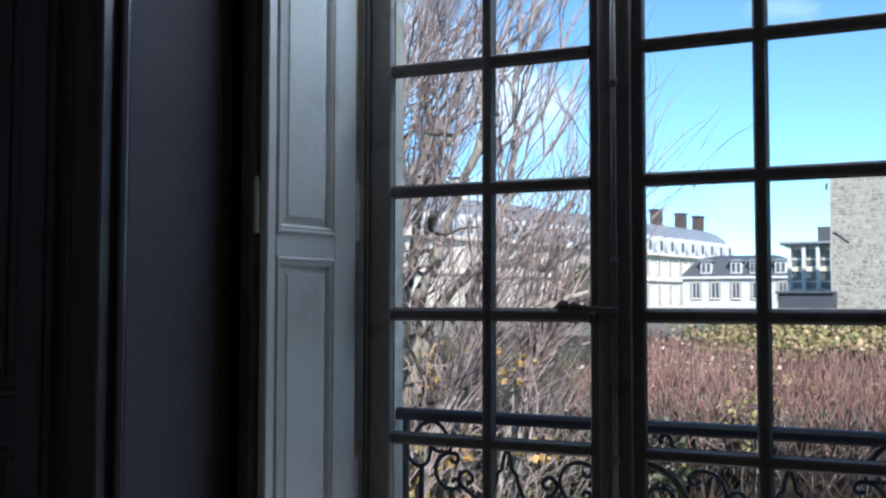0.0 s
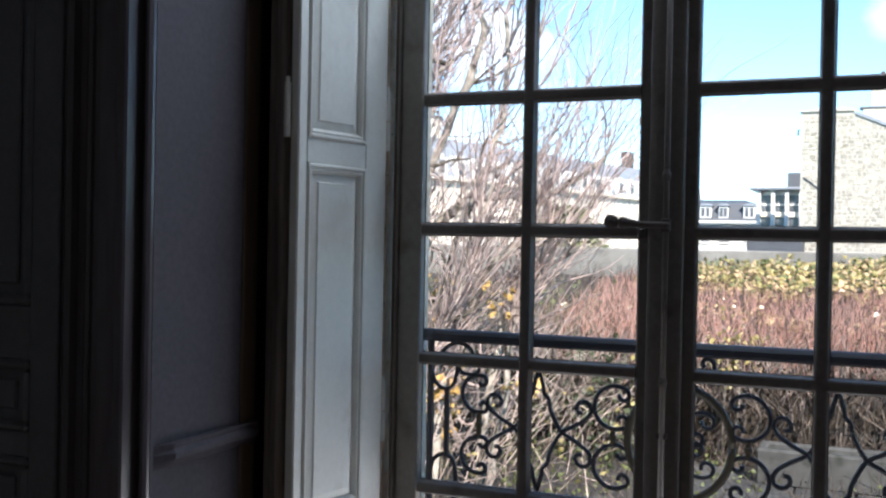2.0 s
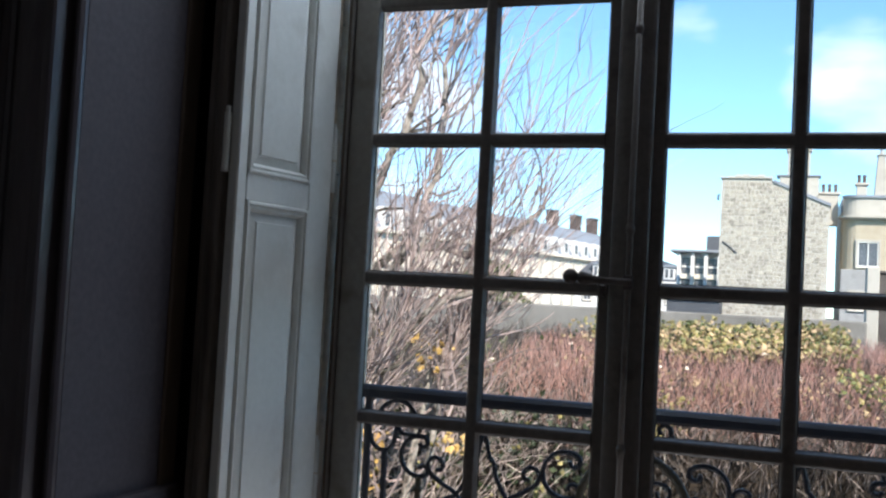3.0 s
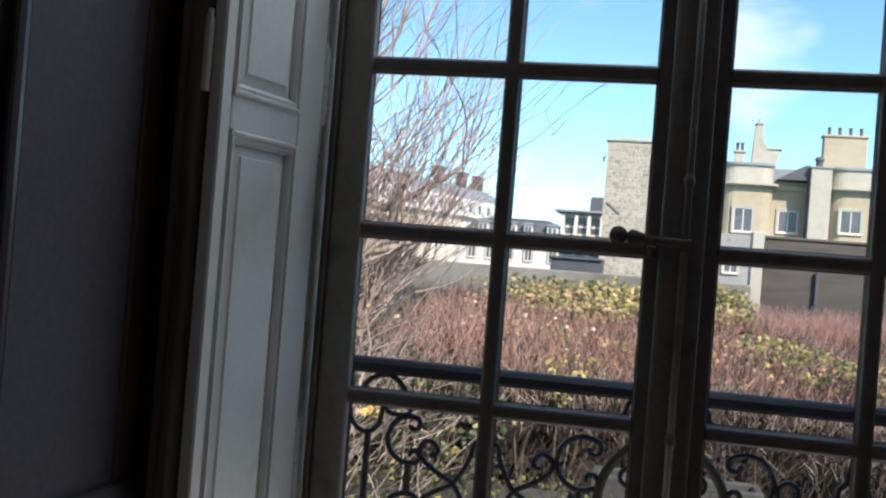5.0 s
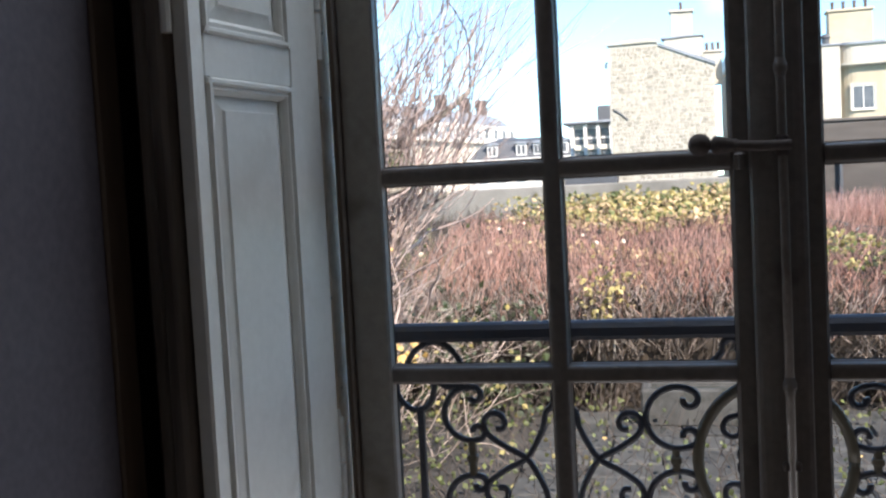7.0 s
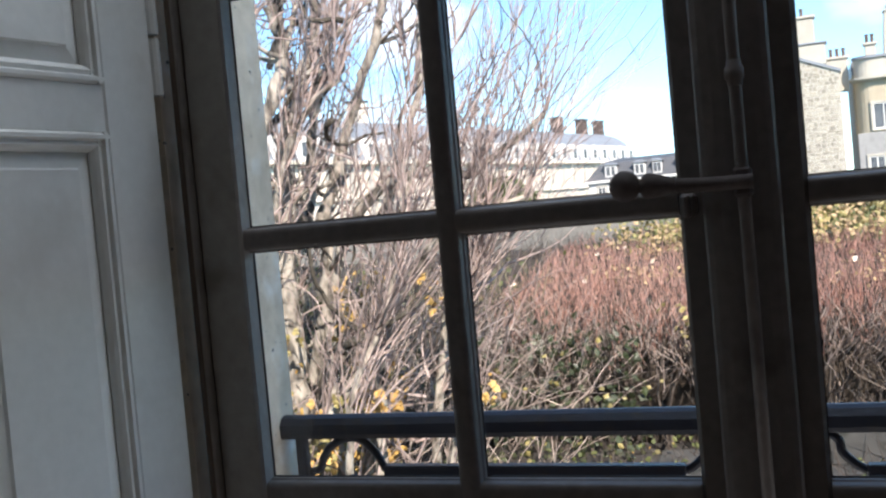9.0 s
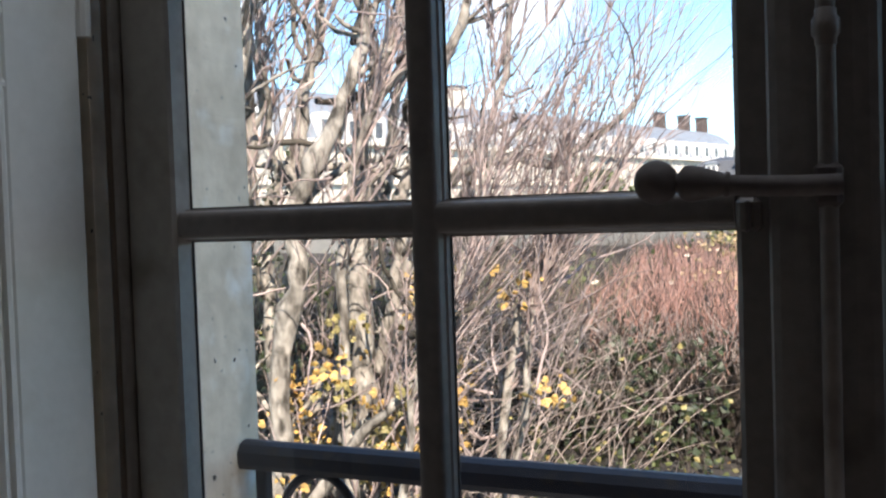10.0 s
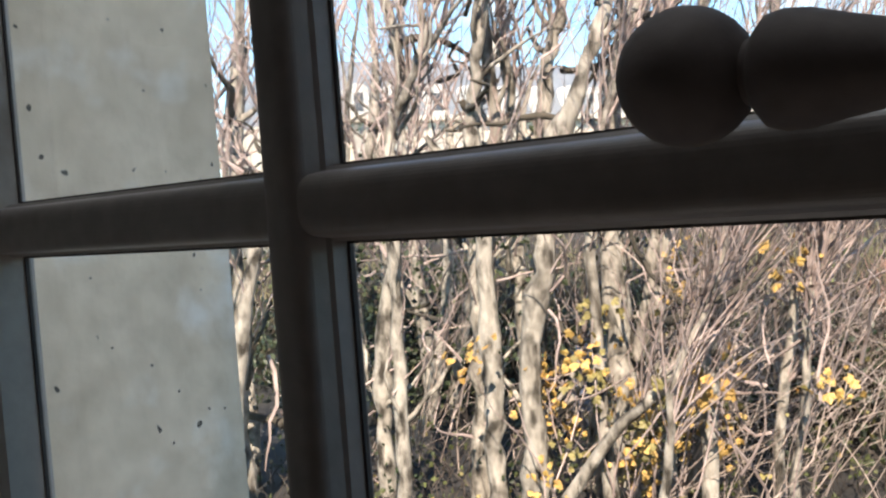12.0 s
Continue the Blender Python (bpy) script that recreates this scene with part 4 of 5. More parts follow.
# each stem: x at the ground, at the old pollard head and at the upper fork, depth, girth
for xa, xb, xc, y, r0 in ((-5.9, -5.65, -5.35, 5.4, .060), (-5.3, -5.0, -4.68, 5.9, .078), (-4.8, -4.76, -4.55, 5.5, .066), (-4.75, -4.52, -4.23, 6.0, .072),
                          (-4.6, -4.33, -3.68, 5.6, .080), (-4.05, -4.0, -3.65, 6.1, .072), (-5.1, -4.9, -5.05, 6.3, .050), (-4.35, -4.15, -4.05, 6.5, .052),
                          (-4.4, -3.75, -3.1, 6.3, .058), (-5.5, -5.35, -4.95, 5.2, .045), (-3.9, -3.3, -2.9, 6.6, .045), (-4.9, -4.2, -3.9, 6.8, .06)):
    zb, zc = 1.5 + q.uniform(-.35, .3), 3.05 + q.uniform(-.2, .7)
    way = [(xa, y, GZ), (xa * .75 + xb * .25 + q.gauss(0, .06), y, GZ + .6), (xa * .5 + xb * .5 + q.gauss(0, .08), y, GZ + 1.3), (xb + q.gauss(0, .07), y, zb - .4), (xb, y + q.gauss(0, .06), zb), (xb * .75 + xc * .25 + q.gauss(0, .07), y, zb + .4),
           (xb * .4 + xc * .6 + q.gauss(0, .07), y, zb + .8), (xc + q.gauss(0, .06), y + q.gauss(0, .08), zc - .4), (xc, y, zc)]
    line = [p + Vector((q.gauss(0, .011), q.gauss(0, .011), 0)) for p in smooth_line(way, 5)]
    n = len(line) - 1
    knots = [q.uniform(GZ + .3, 2.6) for _ in range(3)] + [zb]
    rad = [r0 * (1.2 - .68 * i / n + .42 * sum(math.exp(-((line[i].z - z) / .09) ** 2) for z in knots)) * (1 + q.uniform(-.12, .15)) for i in range(n + 1)]
    trunk.tube(line, rad, 10)
    for k in range(3):          # low crooked limbs
        i = q.randint(int(n * .15), int(n * .55))
        limb = wander(line[i], Vector((q.gauss(.35, .8), q.gauss(0, .4), .7)), q.uniform(.6, 1.3), 9, q, .26, .06, LEAN)
        r1 = rad[i] * q.uniform(.25, .45)
        trunk.tube(limb, [r1 * (1 - .7 * j / 9) * (1 + q.uniform(-.12, .2)) for j in range(10)], 6)
        for _ in range(3):
            shoot(crown, limb[q.randint(3, 9)], Vector((q.gauss(.2, .4), q.gauss(0, .3), 1)), q.uniform(.5, 1.2), q.uniform(.005, .009), q, 1, LEAN, .02)
    for k in range(4):          # forks above the head
        i = q.randint(int(n * .55), n)
        limb = wander(line[i], Vector((q.gauss(.42, .35), q.gauss(0, .3), .8)), q.uniform(.7, 1.5), 9, q, .20, .05, LEAN)
        r1 = rad[i] * q.uniform(.32, .55)
        trunk.tube(limb, [r1 * (1 - .7 * j / 9) * (1 + q.uniform(-.1, .18)) for j in range(10)], 7)
        for _ in range(6):
            shoot(crown, limb[q.randint(4, 9)], Vector((q.gauss(.34, .22), q.gauss(0, .25), 1)), q.uniform(.8, 1.9), q.uniform(.007, .012), q, 1, LEAN, .02)
    for _ in range(6):          # long shoots of the top
        shoot(crown, line[-1], Vector((q.gauss(.32, .22), q.gauss(0, .25), 1)), q.uniform(1.2, 2.3), q.uniform(.010, .016), q, 1, LEAN, .02)
    for _ in range(9):          # shoots along the stem
        i = q.randint(int(n * .3), n)
        shoot(crown, line[i], Vector((q.gauss(.25, .4), q.gauss(0, .3), 1)), q.uniform(.6, 1.5), q.uniform(.006, .010), q, 1, LEAN, .02)
    for _ in range(2):          # knobbly short spurs
        i = q.randint(int(n * .4), int(n * .9))
        spur = wander(line[i], Vector((q.choice((-1, 1)), q.gauss(0, .5), q.gauss(.2, .3))), q.uniform(.25, .55), 6, q, .35, .12)
        trunk.tube(spur, [rad[i] * w for w in (.6, .45, .40, .42, .36, .34, .15)], 7)
    for _ in range(2):
        c = line[q.randint(2, int(n * .5))] + Vector((q.gauss(0, .12), .1, 0))
        leaf_cloud(ivy, 30, lambda g: c + Vector((g.gauss(0, .12), g.gauss(0, .1), g.gauss(0, .16))), .055, q)
for k in range(120):         # crooked twigs between the stems
    p = Vector((q.uniform(-5.8, -2.6), q.uniform(5.3, 6.8), q.uniform(-.6, 3.4)))
    pts = wander(p, Vector((q.gauss(.3, .9), q.gauss(0, .4), q.gauss(.5, .5))), q.uniform(.4, 1.2), 8, q, .30, .03)
    r1 = q.uniform(.005, .013)
    crown.tube(pts, [r1 * (1 - .8 * i / 8) for i in range(9)], 5, False)
for k in range(20):
    p = Vector((q.uniform(-5.6, -3.0), q.uniform(5.3, 6.3), q.uniform(.3, 3.2)))
    pts = wander(p, Vector((q.gauss(.3, 1), q.gauss(0, .3), q.gauss(.4, .5))), q.uniform(.5, 1.3), 10, q, .34, .06)
    r1 = q.uniform(.014, .034)
    part("gnarled_limb", Shape().tube(pts, [r1 * (1 - .65 * i / 10) * (1 + q.uniform(-.15, .25)) for i in range(11)], 7), DARKBARK, pollard, "dark gnarled side limb", smooth=True)
part("trunk", trunk, BARK, pollard, smooth=True)
part("crown", crown, TWIG, pollard)
part("ivy", ivy, GAPLEAF, pollard, "dark leaf clumps added as shade between the stems")
bare_tree("pollard_tree", "bare many-stemmed tree close to the house wall", (-7.3, 5.2, GZ), 9, 4, random.Random(17), Vector((.0, 0, 0)), .09, 2.0, (2.0, 4.4))
bare_tree("pollard_tree", "bare many-stemmed tree standing behind the pollard", (-8.4, 8.2, GZ), 10, 5, random.Random(23), Vector((.01, 0, 0)), .085, 2.0, (2.2, 4.6))

lean = thing("leaning_tree", "slender bare tree with low limbs and upright shoots", "tree")
q = random.Random(31)
trunk, crown = Shape(), Shape()
for pts, r0 in (([(-3.35, 6.0, GZ), (-3.28, 6.0, -.3), (-3.2, 6.0, .35), (-2.95, 6.0, .95), (-2.5, 6.0, 1.28), (-1.95, 6.0, 1.50)], .060),
                ([(-3.0, 6.4, GZ), (-2.95, 6.4, -.4), (-2.85, 6.4, .25), (-2.7, 6.4, .80), (-2.4, 6.45, 1.10), (-2.05, 6.5, 1.30)], .048),
                ([(-2.9, 6.2, GZ), (-2.75, 6.2, -.5), (-2.66, 6.2, .15), (-2.62, 6.2, .60), (-2.45, 6.2, 1.0)], .040),
                ([(-3.75, 6.3, GZ), (-3.8, 6.3, .2), (-3.65, 6.3, 1.1), (-3.3, 6.3, 1.62), (-2.8, 6.3, 1.78), (-2.45, 6.3, 1.72), (-2.2, 6.3, 1.84), (-1.8, 6.3, 2.1)], .062),
                ([(-4.4, 5.5, GZ), (-3.9, 5.5, -.45), (-3.4, 5.55, .05), (-3.05, 5.6, .55), (-2.85, 5.6, 1.2), (-2.65, 5.7, 1.85)], .050),
                ([(-3.5, 5.4, GZ), (-3.3, 5.4, -.5), (-3.2, 5.4, .2), (-2.9, 5.45, .7), (-2.75, 5.5, 1.3)], .036),
                ([(-3.9, 5.7, GZ), (-3.95, 5.7, .6), (-3.85, 5.7, 1.6), (-3.6, 5.7, 2.2), (-3.2, 5.7, 2.5)], .055)):
    line = [p + Vector((q.gauss(0, .012), q.gauss(0, .012), q.gauss(0, .012))) for p in smooth_line(pts, 4)]
    k = len(line) - 1
    trunk.tube(line, [r0 * (1 - .62 * i / k) * (1 + q.uniform(-.08, .12)) for i in range(k + 1)], 8)
    for _ in range(46):
        i = q.randint(k // 3, k)
        shoot(crown, line[i], Vector((q.gauss(.46, .22), q.gauss(0, .25), 1)), q.uniform(.7, 2.3), q.uniform(.006, .0105), q, 1, Vector((.012, 0, 0)), .02)
for _ in range(32):
    p = Vector((q.uniform(-3.6, -2.2), q.uniform(5.7, 6.6), q.uniform(-.6, 1.2)))
    pts = wander(p, Vector((q.gauss(.4, .8), q.gauss(0, .3), q.gauss(.3, .6))), q.uniform(.4, 1.1), 6, q, .3, .03)
    crown.tube(pts, [.014, .012, .011, .009, .007, .005, .003], 4, False)
part("trunk", trunk, BARK, lean, smooth=True)
part("crown", crown, TWIG, lean)

# pale arching shrub between tree and hedge
shrub = thing("arching_shrub", "thin pale arching shrub twigs catching the sunlight", "shrub", kind="stuff")
s, q = Shape(), random.Random(21)
for _ in range(230):
    p = Vector((q.triangular(-7.5, -1.9, -3.4), q.uniform(5.6, 8.6), GZ + q.uniform(0, .7)))
    shoot(s, p, Vector((q.gauss(.55, .42), q.gauss(0, .3), 1)), q.uniform(.7, 1.9), q.uniform(.004, .009), q, 1, Vector((.02, 0, -.01)), -.01)
for _ in range(150):
    p = Vector((q.triangular(-7.5, -1.6, -3.6), q.uniform(6.2, 8.8), q.uniform(GZ + .2, .35)))
    pts = wander(p, Vector((q.gauss(0, 1), q.gauss(0, .4), q.gauss(.3, .6))), q.uniform(.3, .8), 5, q, .32, .02)
    s.tube(pts, [.005, .0046, .0042, .0036, .003, .0015], 3, False)
tagged(part("twigs", s, SHRUBTWIG, shrub), kind="stuff")
s = Shape()
leaf_cloud(s, 200, lambda r: Vector((r.uniform(-7.5, -.9), r.uniform(5.6, 8), r.uniform(-1.05, .2))), .06, q)
tagged(part("leaves", s, YELLEAF, shrub), kind="stuff")

# autumn leaves by the trunks
maple = thing("autumn_sapling", "small sapling with orange-yellow autumn leaves below the trunks", "sapling", kind="stuff")
s, st = Shape(), Shape()
gl = Shape()
for k in range(26):
    p = Vector((-3.95 + q.gauss(0, .42), 5.9 + q.gauss(0, .3), GZ))
    pts = wander(p, Vector((q.gauss(.05, .3), q.gauss(0, .2), 1)), q.uniform(1.2, 2.3), 7, q, .18, .02)
    st.tube(pts, [.009, .008, .007, .006, .005, .004, .003, .002], 4)
    for c in pts[3:]:
        if q.random() < .34:
            leaf_cloud(s if q.random() < .55 else gl, 17, lambda r: c + Vector((r.gauss(0, .085), r.gauss(0, .085), r.gauss(-.03, .075))), .062, q, True)
tagged(part("green_leaves", gl, YELLEAF, maple), kind="stuff")
tagged(part("leaves", s, ORANGELEAF, maple), kind="stuff")
tagged(part("stems", st, TWIG, maple), kind="stuff")

butt = thing("water_butt", "blue-grey plastic water butt behind the trees", "water butt")
m = Matrix.Translation((-6.15, 9.0, GZ)) @ pose(0, 0, 0, 0, -90, 0)
part("barrel", Shape().turned(m, [(-.05, .22), (.05, .25), (.30, .28), (.55, .27), (.78, .24), (.80, .235)], 24), BUTT, butt, smooth=True)
part("lid", Shape().turned(m, [(.80, .25), (.83, .25), (.86, .20), (.87, .001)], 24), BUTT, butt)

# ---- garden walls and houses beyond ----
s = Shape().box(-60, 2.1, 24, 24.4, GZ, 1.24, .03)
tagged(part("garden_wall", s, PALEGREYWALL), "low weathered grey garden wall behind the hedges", "wall", kind="structure")
gw = thing("garden_wall_high", "tall weathered grey garden wall with coping", "wall", kind="structure")
part("wall", Shape().box(2.42, 40, 25.0, 25.5, GZ, 2.46, .02), GREYWALL, gw)
part("coping", Shape().box(2.42, 40, 24.95, 25.55, 2.462, 2.54, .02), GREYWALL, gw)
part("pier", Shape().box(2.12, 2.418, 24.9, 25.56, GZ, 2.62, .02), RENDER2, gw)
part("post", Shape().box(3.72, 3.80, 24.86, 24.94, GZ, 1.72, .01), DARKSHED, gw)


def house_window(parent, x, y, z, w, h):
    """A window set into a wall that faces -y: reveal, dark panes, white frame and sill."""
    win = part("window", Shape().box(x - w / 2, x + w / 2, y - .03, y + .02, z, z + h), DARKGLASS, parent)
    s = Shape()
    f = .07
    for a, b, c, d in ((x - w / 2, x + w / 2, z + h - f, z + h), (x - w / 2, x + w / 2, z, z + f), (x - w / 2, x - w / 2 + f, z + f, z + h - f), (x + w / 2 - f, x + w / 2, z + f, z + h - f), (x - f * .6, x + f * .6, z + f, z + h - f)):
        s.box(a, b, y - .09, y - .035, c, d, .01)
    part("frame", s, WHITEWALL, win)
    part("sill", Shape().box(x - w / 2 - .12, x + w / 2 + .12, y - .16, y - .035, z - .12, z - .002, .02), PARIS, win)
    s = Shape()
    for a, b, c, d in ((x - w / 2 - .16, x - w / 2 - .002, z, z + h), (x + w / 2 + .002, x + w / 2 + .16, z, z + h), (x - w / 2 - .16, x + w / 2 + .16, z + h + .002, z + h + .18)):
        s.box(a, b, y - .12, y - .004, c, d, .01)
    part("surround", s, RENDER2, win)
    return win


def chimney(parent, x, y, z0, z1, w, d, pots, material):
    c = part("chimney", Shape().box(x - w / 2, x + w / 2, y - d / 2, y + d / 2, z0, z1, .03), material, parent)
    part("cap", Shape().box(x - w / 2 - .12, x + w / 2 + .12, y - d / 2 - .12, y + d / 2 + .12, z1 + .002, z1 + .2, .04), material, c)
    for k in range(pots):
        px = x + (k - (pots - 1) / 2) * w / max(pots, 1)
        part("pot", Shape().turned(Matrix.Translation((px, y, z1 + .2)) @ pose(0, 0, 0, 0, -90, 0), [(0, .13), (.35, .11), (.55, .14), (.6, .14), (.6, .02)], 10), POT, c)
    return c


# party wall house with the rubble gable
gable = thing("gable_house", "tall house end with a bare rubble stone party wall", "house")
TX0, TX1, TY = -4.42, 3.15, 75.0
s = Shape()
outline = [(TX0, GZ), (TX1, GZ), (TX1, 9.3), (-.8, 11.0), (-.8, 11.15), (TX0, 11.15)]
s.extrude(outline, lambda u, v, w: (u, w, v), (TY, TY + 3.4))
gable_wall = part("wall", s, MORTAR, gable)
cop = Shape()
for k in range(7):
    x0 = TX0 - .12 + k * .53
    cop.box(x0, x0 + .525, TY - .15, TY + 3.4, 11.15, 11.26 + (.0, .05, .16, .20, .12, .18, .06)[k], .03)
part("coping", cop, MORTAR, gable)
part("roof_scar", Shape().tube([(TX0 + .2, TY - .03, 6.45), (TX0 + .7, TY - .03, 6.1), (TX0 + 1.25, TY - .03, 5.62)], .07, 6), DARKSHED, gable)
part("drainpipe", Shape().tube([(TX0 - .08, TY - .05, 9.9), (TX0 - .2, TY - .05, 9.9), (TX0 - .2, TY - .05, 9.5)], .08, 8), DARKSHED, gable)
c = chimney(gable, .95, TY + .6, 9.5, 13.2, 1.55, 1.0, 1, RENDER2)
part("chimney_base", Shape().box(-.35, 2.35, TY + .05, TY + 1.3, 9.9, 11.35, .04), RENDER2, gable)
part("chimney_shelf", Shape().box(-.55, 2.5, TY - .05, TY + 1.45, 11.352, 11.5, .03), ZINC, gable)
part("roof", Shape().extrude([(-.75, 10.9), (TX1 + .1, 9.2), (TX1 + .1, 9.42), (-.75, 11.12)], lambda u, v, w: (u, w, v), (TY - .12, TY + 3.4)), ZINC, gable)
chimney(gable, 2.95, TY + 2.4, 8.0, 10.3, 1.7, .8, 4, RENDER2)

# cream house beside it
cream = thing("cream_house", "cream rendered town house with cornices and tall chimneys", "house")
HX0, HX1, HY = 3.62, 27.0, 75.2
part("wall", Shape().box(HX0, HX1, HY + 1.5, HY + 10, GZ, 9.0, .02), RENDER, cream)
part("lower_wall", Shape().box(HX0, HX1, HY - .25, HY + 1.495, GZ, 4.75, .03), GREYRENDER, cream)


def rounded_bay(x0, x1, z0, z1, out, material, name, r=1.1):
    """A bay before the wall whose two corners are rounded, in plan from x0 to x1."""
    arc = [(math.sin(a), math.cos(a)) for a in [math.pi / 2 * k / 6 for k in range(7)]]
    plan = [(x1 - r + r * u, HY - out + r - r * v) for u, v in arc]
    plan = [(x0 + x1 - x, y) for x, y in plan[::-1]] + plan
    plan = [(x0, HY + 1.498)] + plan + [(x1, HY + 1.498)]
    return part(name, Shape().extrude(plan, lambda u, v, w: (u, v, w), (z0, z1)), material, cream)


for x0, x1 in ((HX0 + .1, 7.45), (11.36, 15.3), (18.6, 22.4)):
    rounded_bay(x0, x1, 4.752, 8.35, 0, RENDER, "bay")
    rounded_bay(x0 - .15, x1 + .15, 8.352, 8.46, .22, RENDER2, "cornice")
    rounded_bay(x0 - .35, x1 + .35, 8.462, 8.62, .48, RENDER2, "cornice")
    rounded_bay(x0, x1, 8.622, 9.95, -.25, RENDER2, "parapet")
    rounded_bay(x0 - .1, x1 + .1, 9.952, 10.14, -.1, ZINC, "coping")
for x0, x1 in ((9.9, 11.34), (17.0, 18.4)):
    part("pilaster", Shape().box(x0, x1, HY - .35, HY + 1.497, 4.752, 9.9, .03), RENDER2, cream)
    part("coping", Shape().box(x0 - .1, x1 + .1, HY - .45, HY + 1.497, 9.902, 10.05, .03), ZINC, cream)
# the slate wedges give the triangle of shadow above each recess a dark shape
for x0, x1 in ((7.62, 9.88), (15.5, 16.98)):
    part("roof", Shape().extrude([(x0, 9.02), (x1, 9.02), (x1, 10.15), (x1 - .4, 10.1)], lambda u, v, w: (u, w, v), (HY + .1, HY + 9)), SLATE, cream)
    part("cornice", Shape().box(x0, x1, HY + 1.05, HY + 1.497, 8.3, 8.6, .04), RENDER2, cream)
part("attic", Shape().box(HX0, HX1, HY + 2.0, HY + 9.5, 9.01, 10.0, .05), ZINC, cream)
part("drainpipe", Shape().tube([(9.82, HY + .2, 10.0), (9.80, HY + .2, 4.76)], .09, 8), DARKSHED, cream)
for x, y, w, z, h in ((5.40, HY, 1.35, 5.0, 1.75), (8.70, HY + 1.5, 1.4, 5.2, 1.6), (12.85, HY, 1.45, 5.35, 1.65), (16.3, HY + 1.5, 1.2, 5.2, 1.6), (20.5, HY, 1.4, 5.35, 1.65)):
    house_window(cream, x, y, z, w, h)
house_window(cream, 4.75, HY - .25, 1.9, 1.0, 1.2)
part("pier", Shape().box(7.0, 7.5, HY - .5, HY - .252, GZ, 4.9, .03), RENDER2, cream)
part("chimney", Shape().extrude([(5.8, 9.9), (5.92, 12.1), (6.02, 13.2), (6.46, 13.2), (6.62, 11.9), (7.0, 11.35), (7.75, 11.3), (7.8, 11.05), (7.5, 9.9)], lambda u, v, w: (u, w, v), (HY + 1.6, HY + 2.6)), RENDER2, cream)
part("cap", Shape().box(5.94, 6.54, HY + 1.5, HY + 2.7, 13.202, 13.3, .02).turned(Matrix.Translation((6.24, HY + 2.1, 13.3)) @ pose(0, 0, 0, 0, -90, 0), [(0, .13), (.3, .1), (.36, .14), (.36, .02)], 10), RENDER2, cream)
part("cap", Shape().box(6.95, 8.0, HY + 1.5, HY + 2.7, 11.32, 11.44, .03), RENDER2, cream)
chimney(cream, 4.95, HY + 2.0, 9.9, 11.0, .7, .6, 2, RENDER2)
chimney(cream, 12.35, HY + 1.9, 9.9, 12.45, 3.0, 1.2, 4, RENDER)
part("pot", Shape().turned(Matrix.Translation((10.55, HY + .8, 10.05)) @ pose(0, 0, 0, 0, -90, 0), [(0, .26), (.5, .26), (.55, .36), (.65, .34), (.8, .2), (.85, .02)], 12), DARKSHED, cream)

# glazed building and dark shed between
glazed = thing("glazed_building", "modern flat-roofed building with tall glazed bays", "building")
part("block", Shape().box(-8.9, -3.9, 86, 94, GZ, 6.1, .03), WHITEWALL, glazed)
part("roof", Shape().box(-9.5, -3.8, 85.0, 94.5, 6.12, 6.36, .05), ZINC, glazed)
part("plant_room", Shape().box(-6.75, -4.6, 88, 92, 6.43, 7.75, .04), SLATE, glazed)
for x in (-8.2, -7.1, -6.0, -4.9):
    for z in (2.5, 4.35):
        bay = part("pane", Shape().box(x - .36, x + .36, 85.93, 85.99, z, z + 1.35), DARKGLASS, glazed)
        part("inner_rail", Shape().box(x - .36, x + .36, 85.86, 85.925, z + .5, z + .66), WHITEWALL, bay)
for x in (-8.78, -7.65, -6.55, -5.45, -4.35):
    part("post", Shape().box(x - .15, x + .15, 85.3, 85.62, GZ, 6.1, .02), WHITEWALL, glazed)
part("band", Shape().box(-8.9, -3.9, 85.75, 85.97, 3.9, 4.3, .02), PARIS, glazed)
shed = thing("dark_shed", "dark grey flat-roofed shed before the stone gable", "shed")
part("body", Shape().box(-7.9, -4.3, 70, 73, GZ, 1.95, .04), DARKSHED, shed)
part("roof", Shape().box(-8.05, -4.26, 69.8, 73.2, 1.96, 2.12, .03), SLATE, shed)

# white house with a slate mansard
white = thing("white_house", "white house with slate mansard roof and dormers", "house")
WY, WX0, WX1 = 110.0, -22.7, -11.2
part("wall", Shape().box(WX0, WX1, WY, WY + 9, GZ, 4.15, .03), WHITEWALL, white)
part("cornice", Shape().box(WX0 - .3, WX1 + .3, WY - .35, WY - .002, 3.85, 4.15, .05), WHITEWALL, white)
roof = Shape()
o, i = (WX0 - .2, WX1 + .2, WY - .3, WY + 9.3), (WX0 + 1.5, WX1 - .6, WY + 1.1, WY + 8)
roof.put([(o[0], o[2], 4.16), (o[1], o[2], 4.16), (o[1], o[3], 4.16), (o[0], o[3], 4.16), (i[0], i[2], 6.1), (i[1], i[2], 6.1), (i[1], i[3], 6.1), (i[0], i[3], 6.1), ((i[0] + 1.5), WY + 4.5, 6.6), ((i[1] - 1.5), WY + 4.5, 6.6)],
         [(0, 1, 5, 4), (1, 2, 6, 5), (2, 3, 7, 6), (3, 0, 4, 7), (4, 5, 9, 8), (6, 7, 8, 9), (5, 6, 9), (7, 4, 8), (3, 2, 1, 0)])
part("roof", roof, SLATE, white)
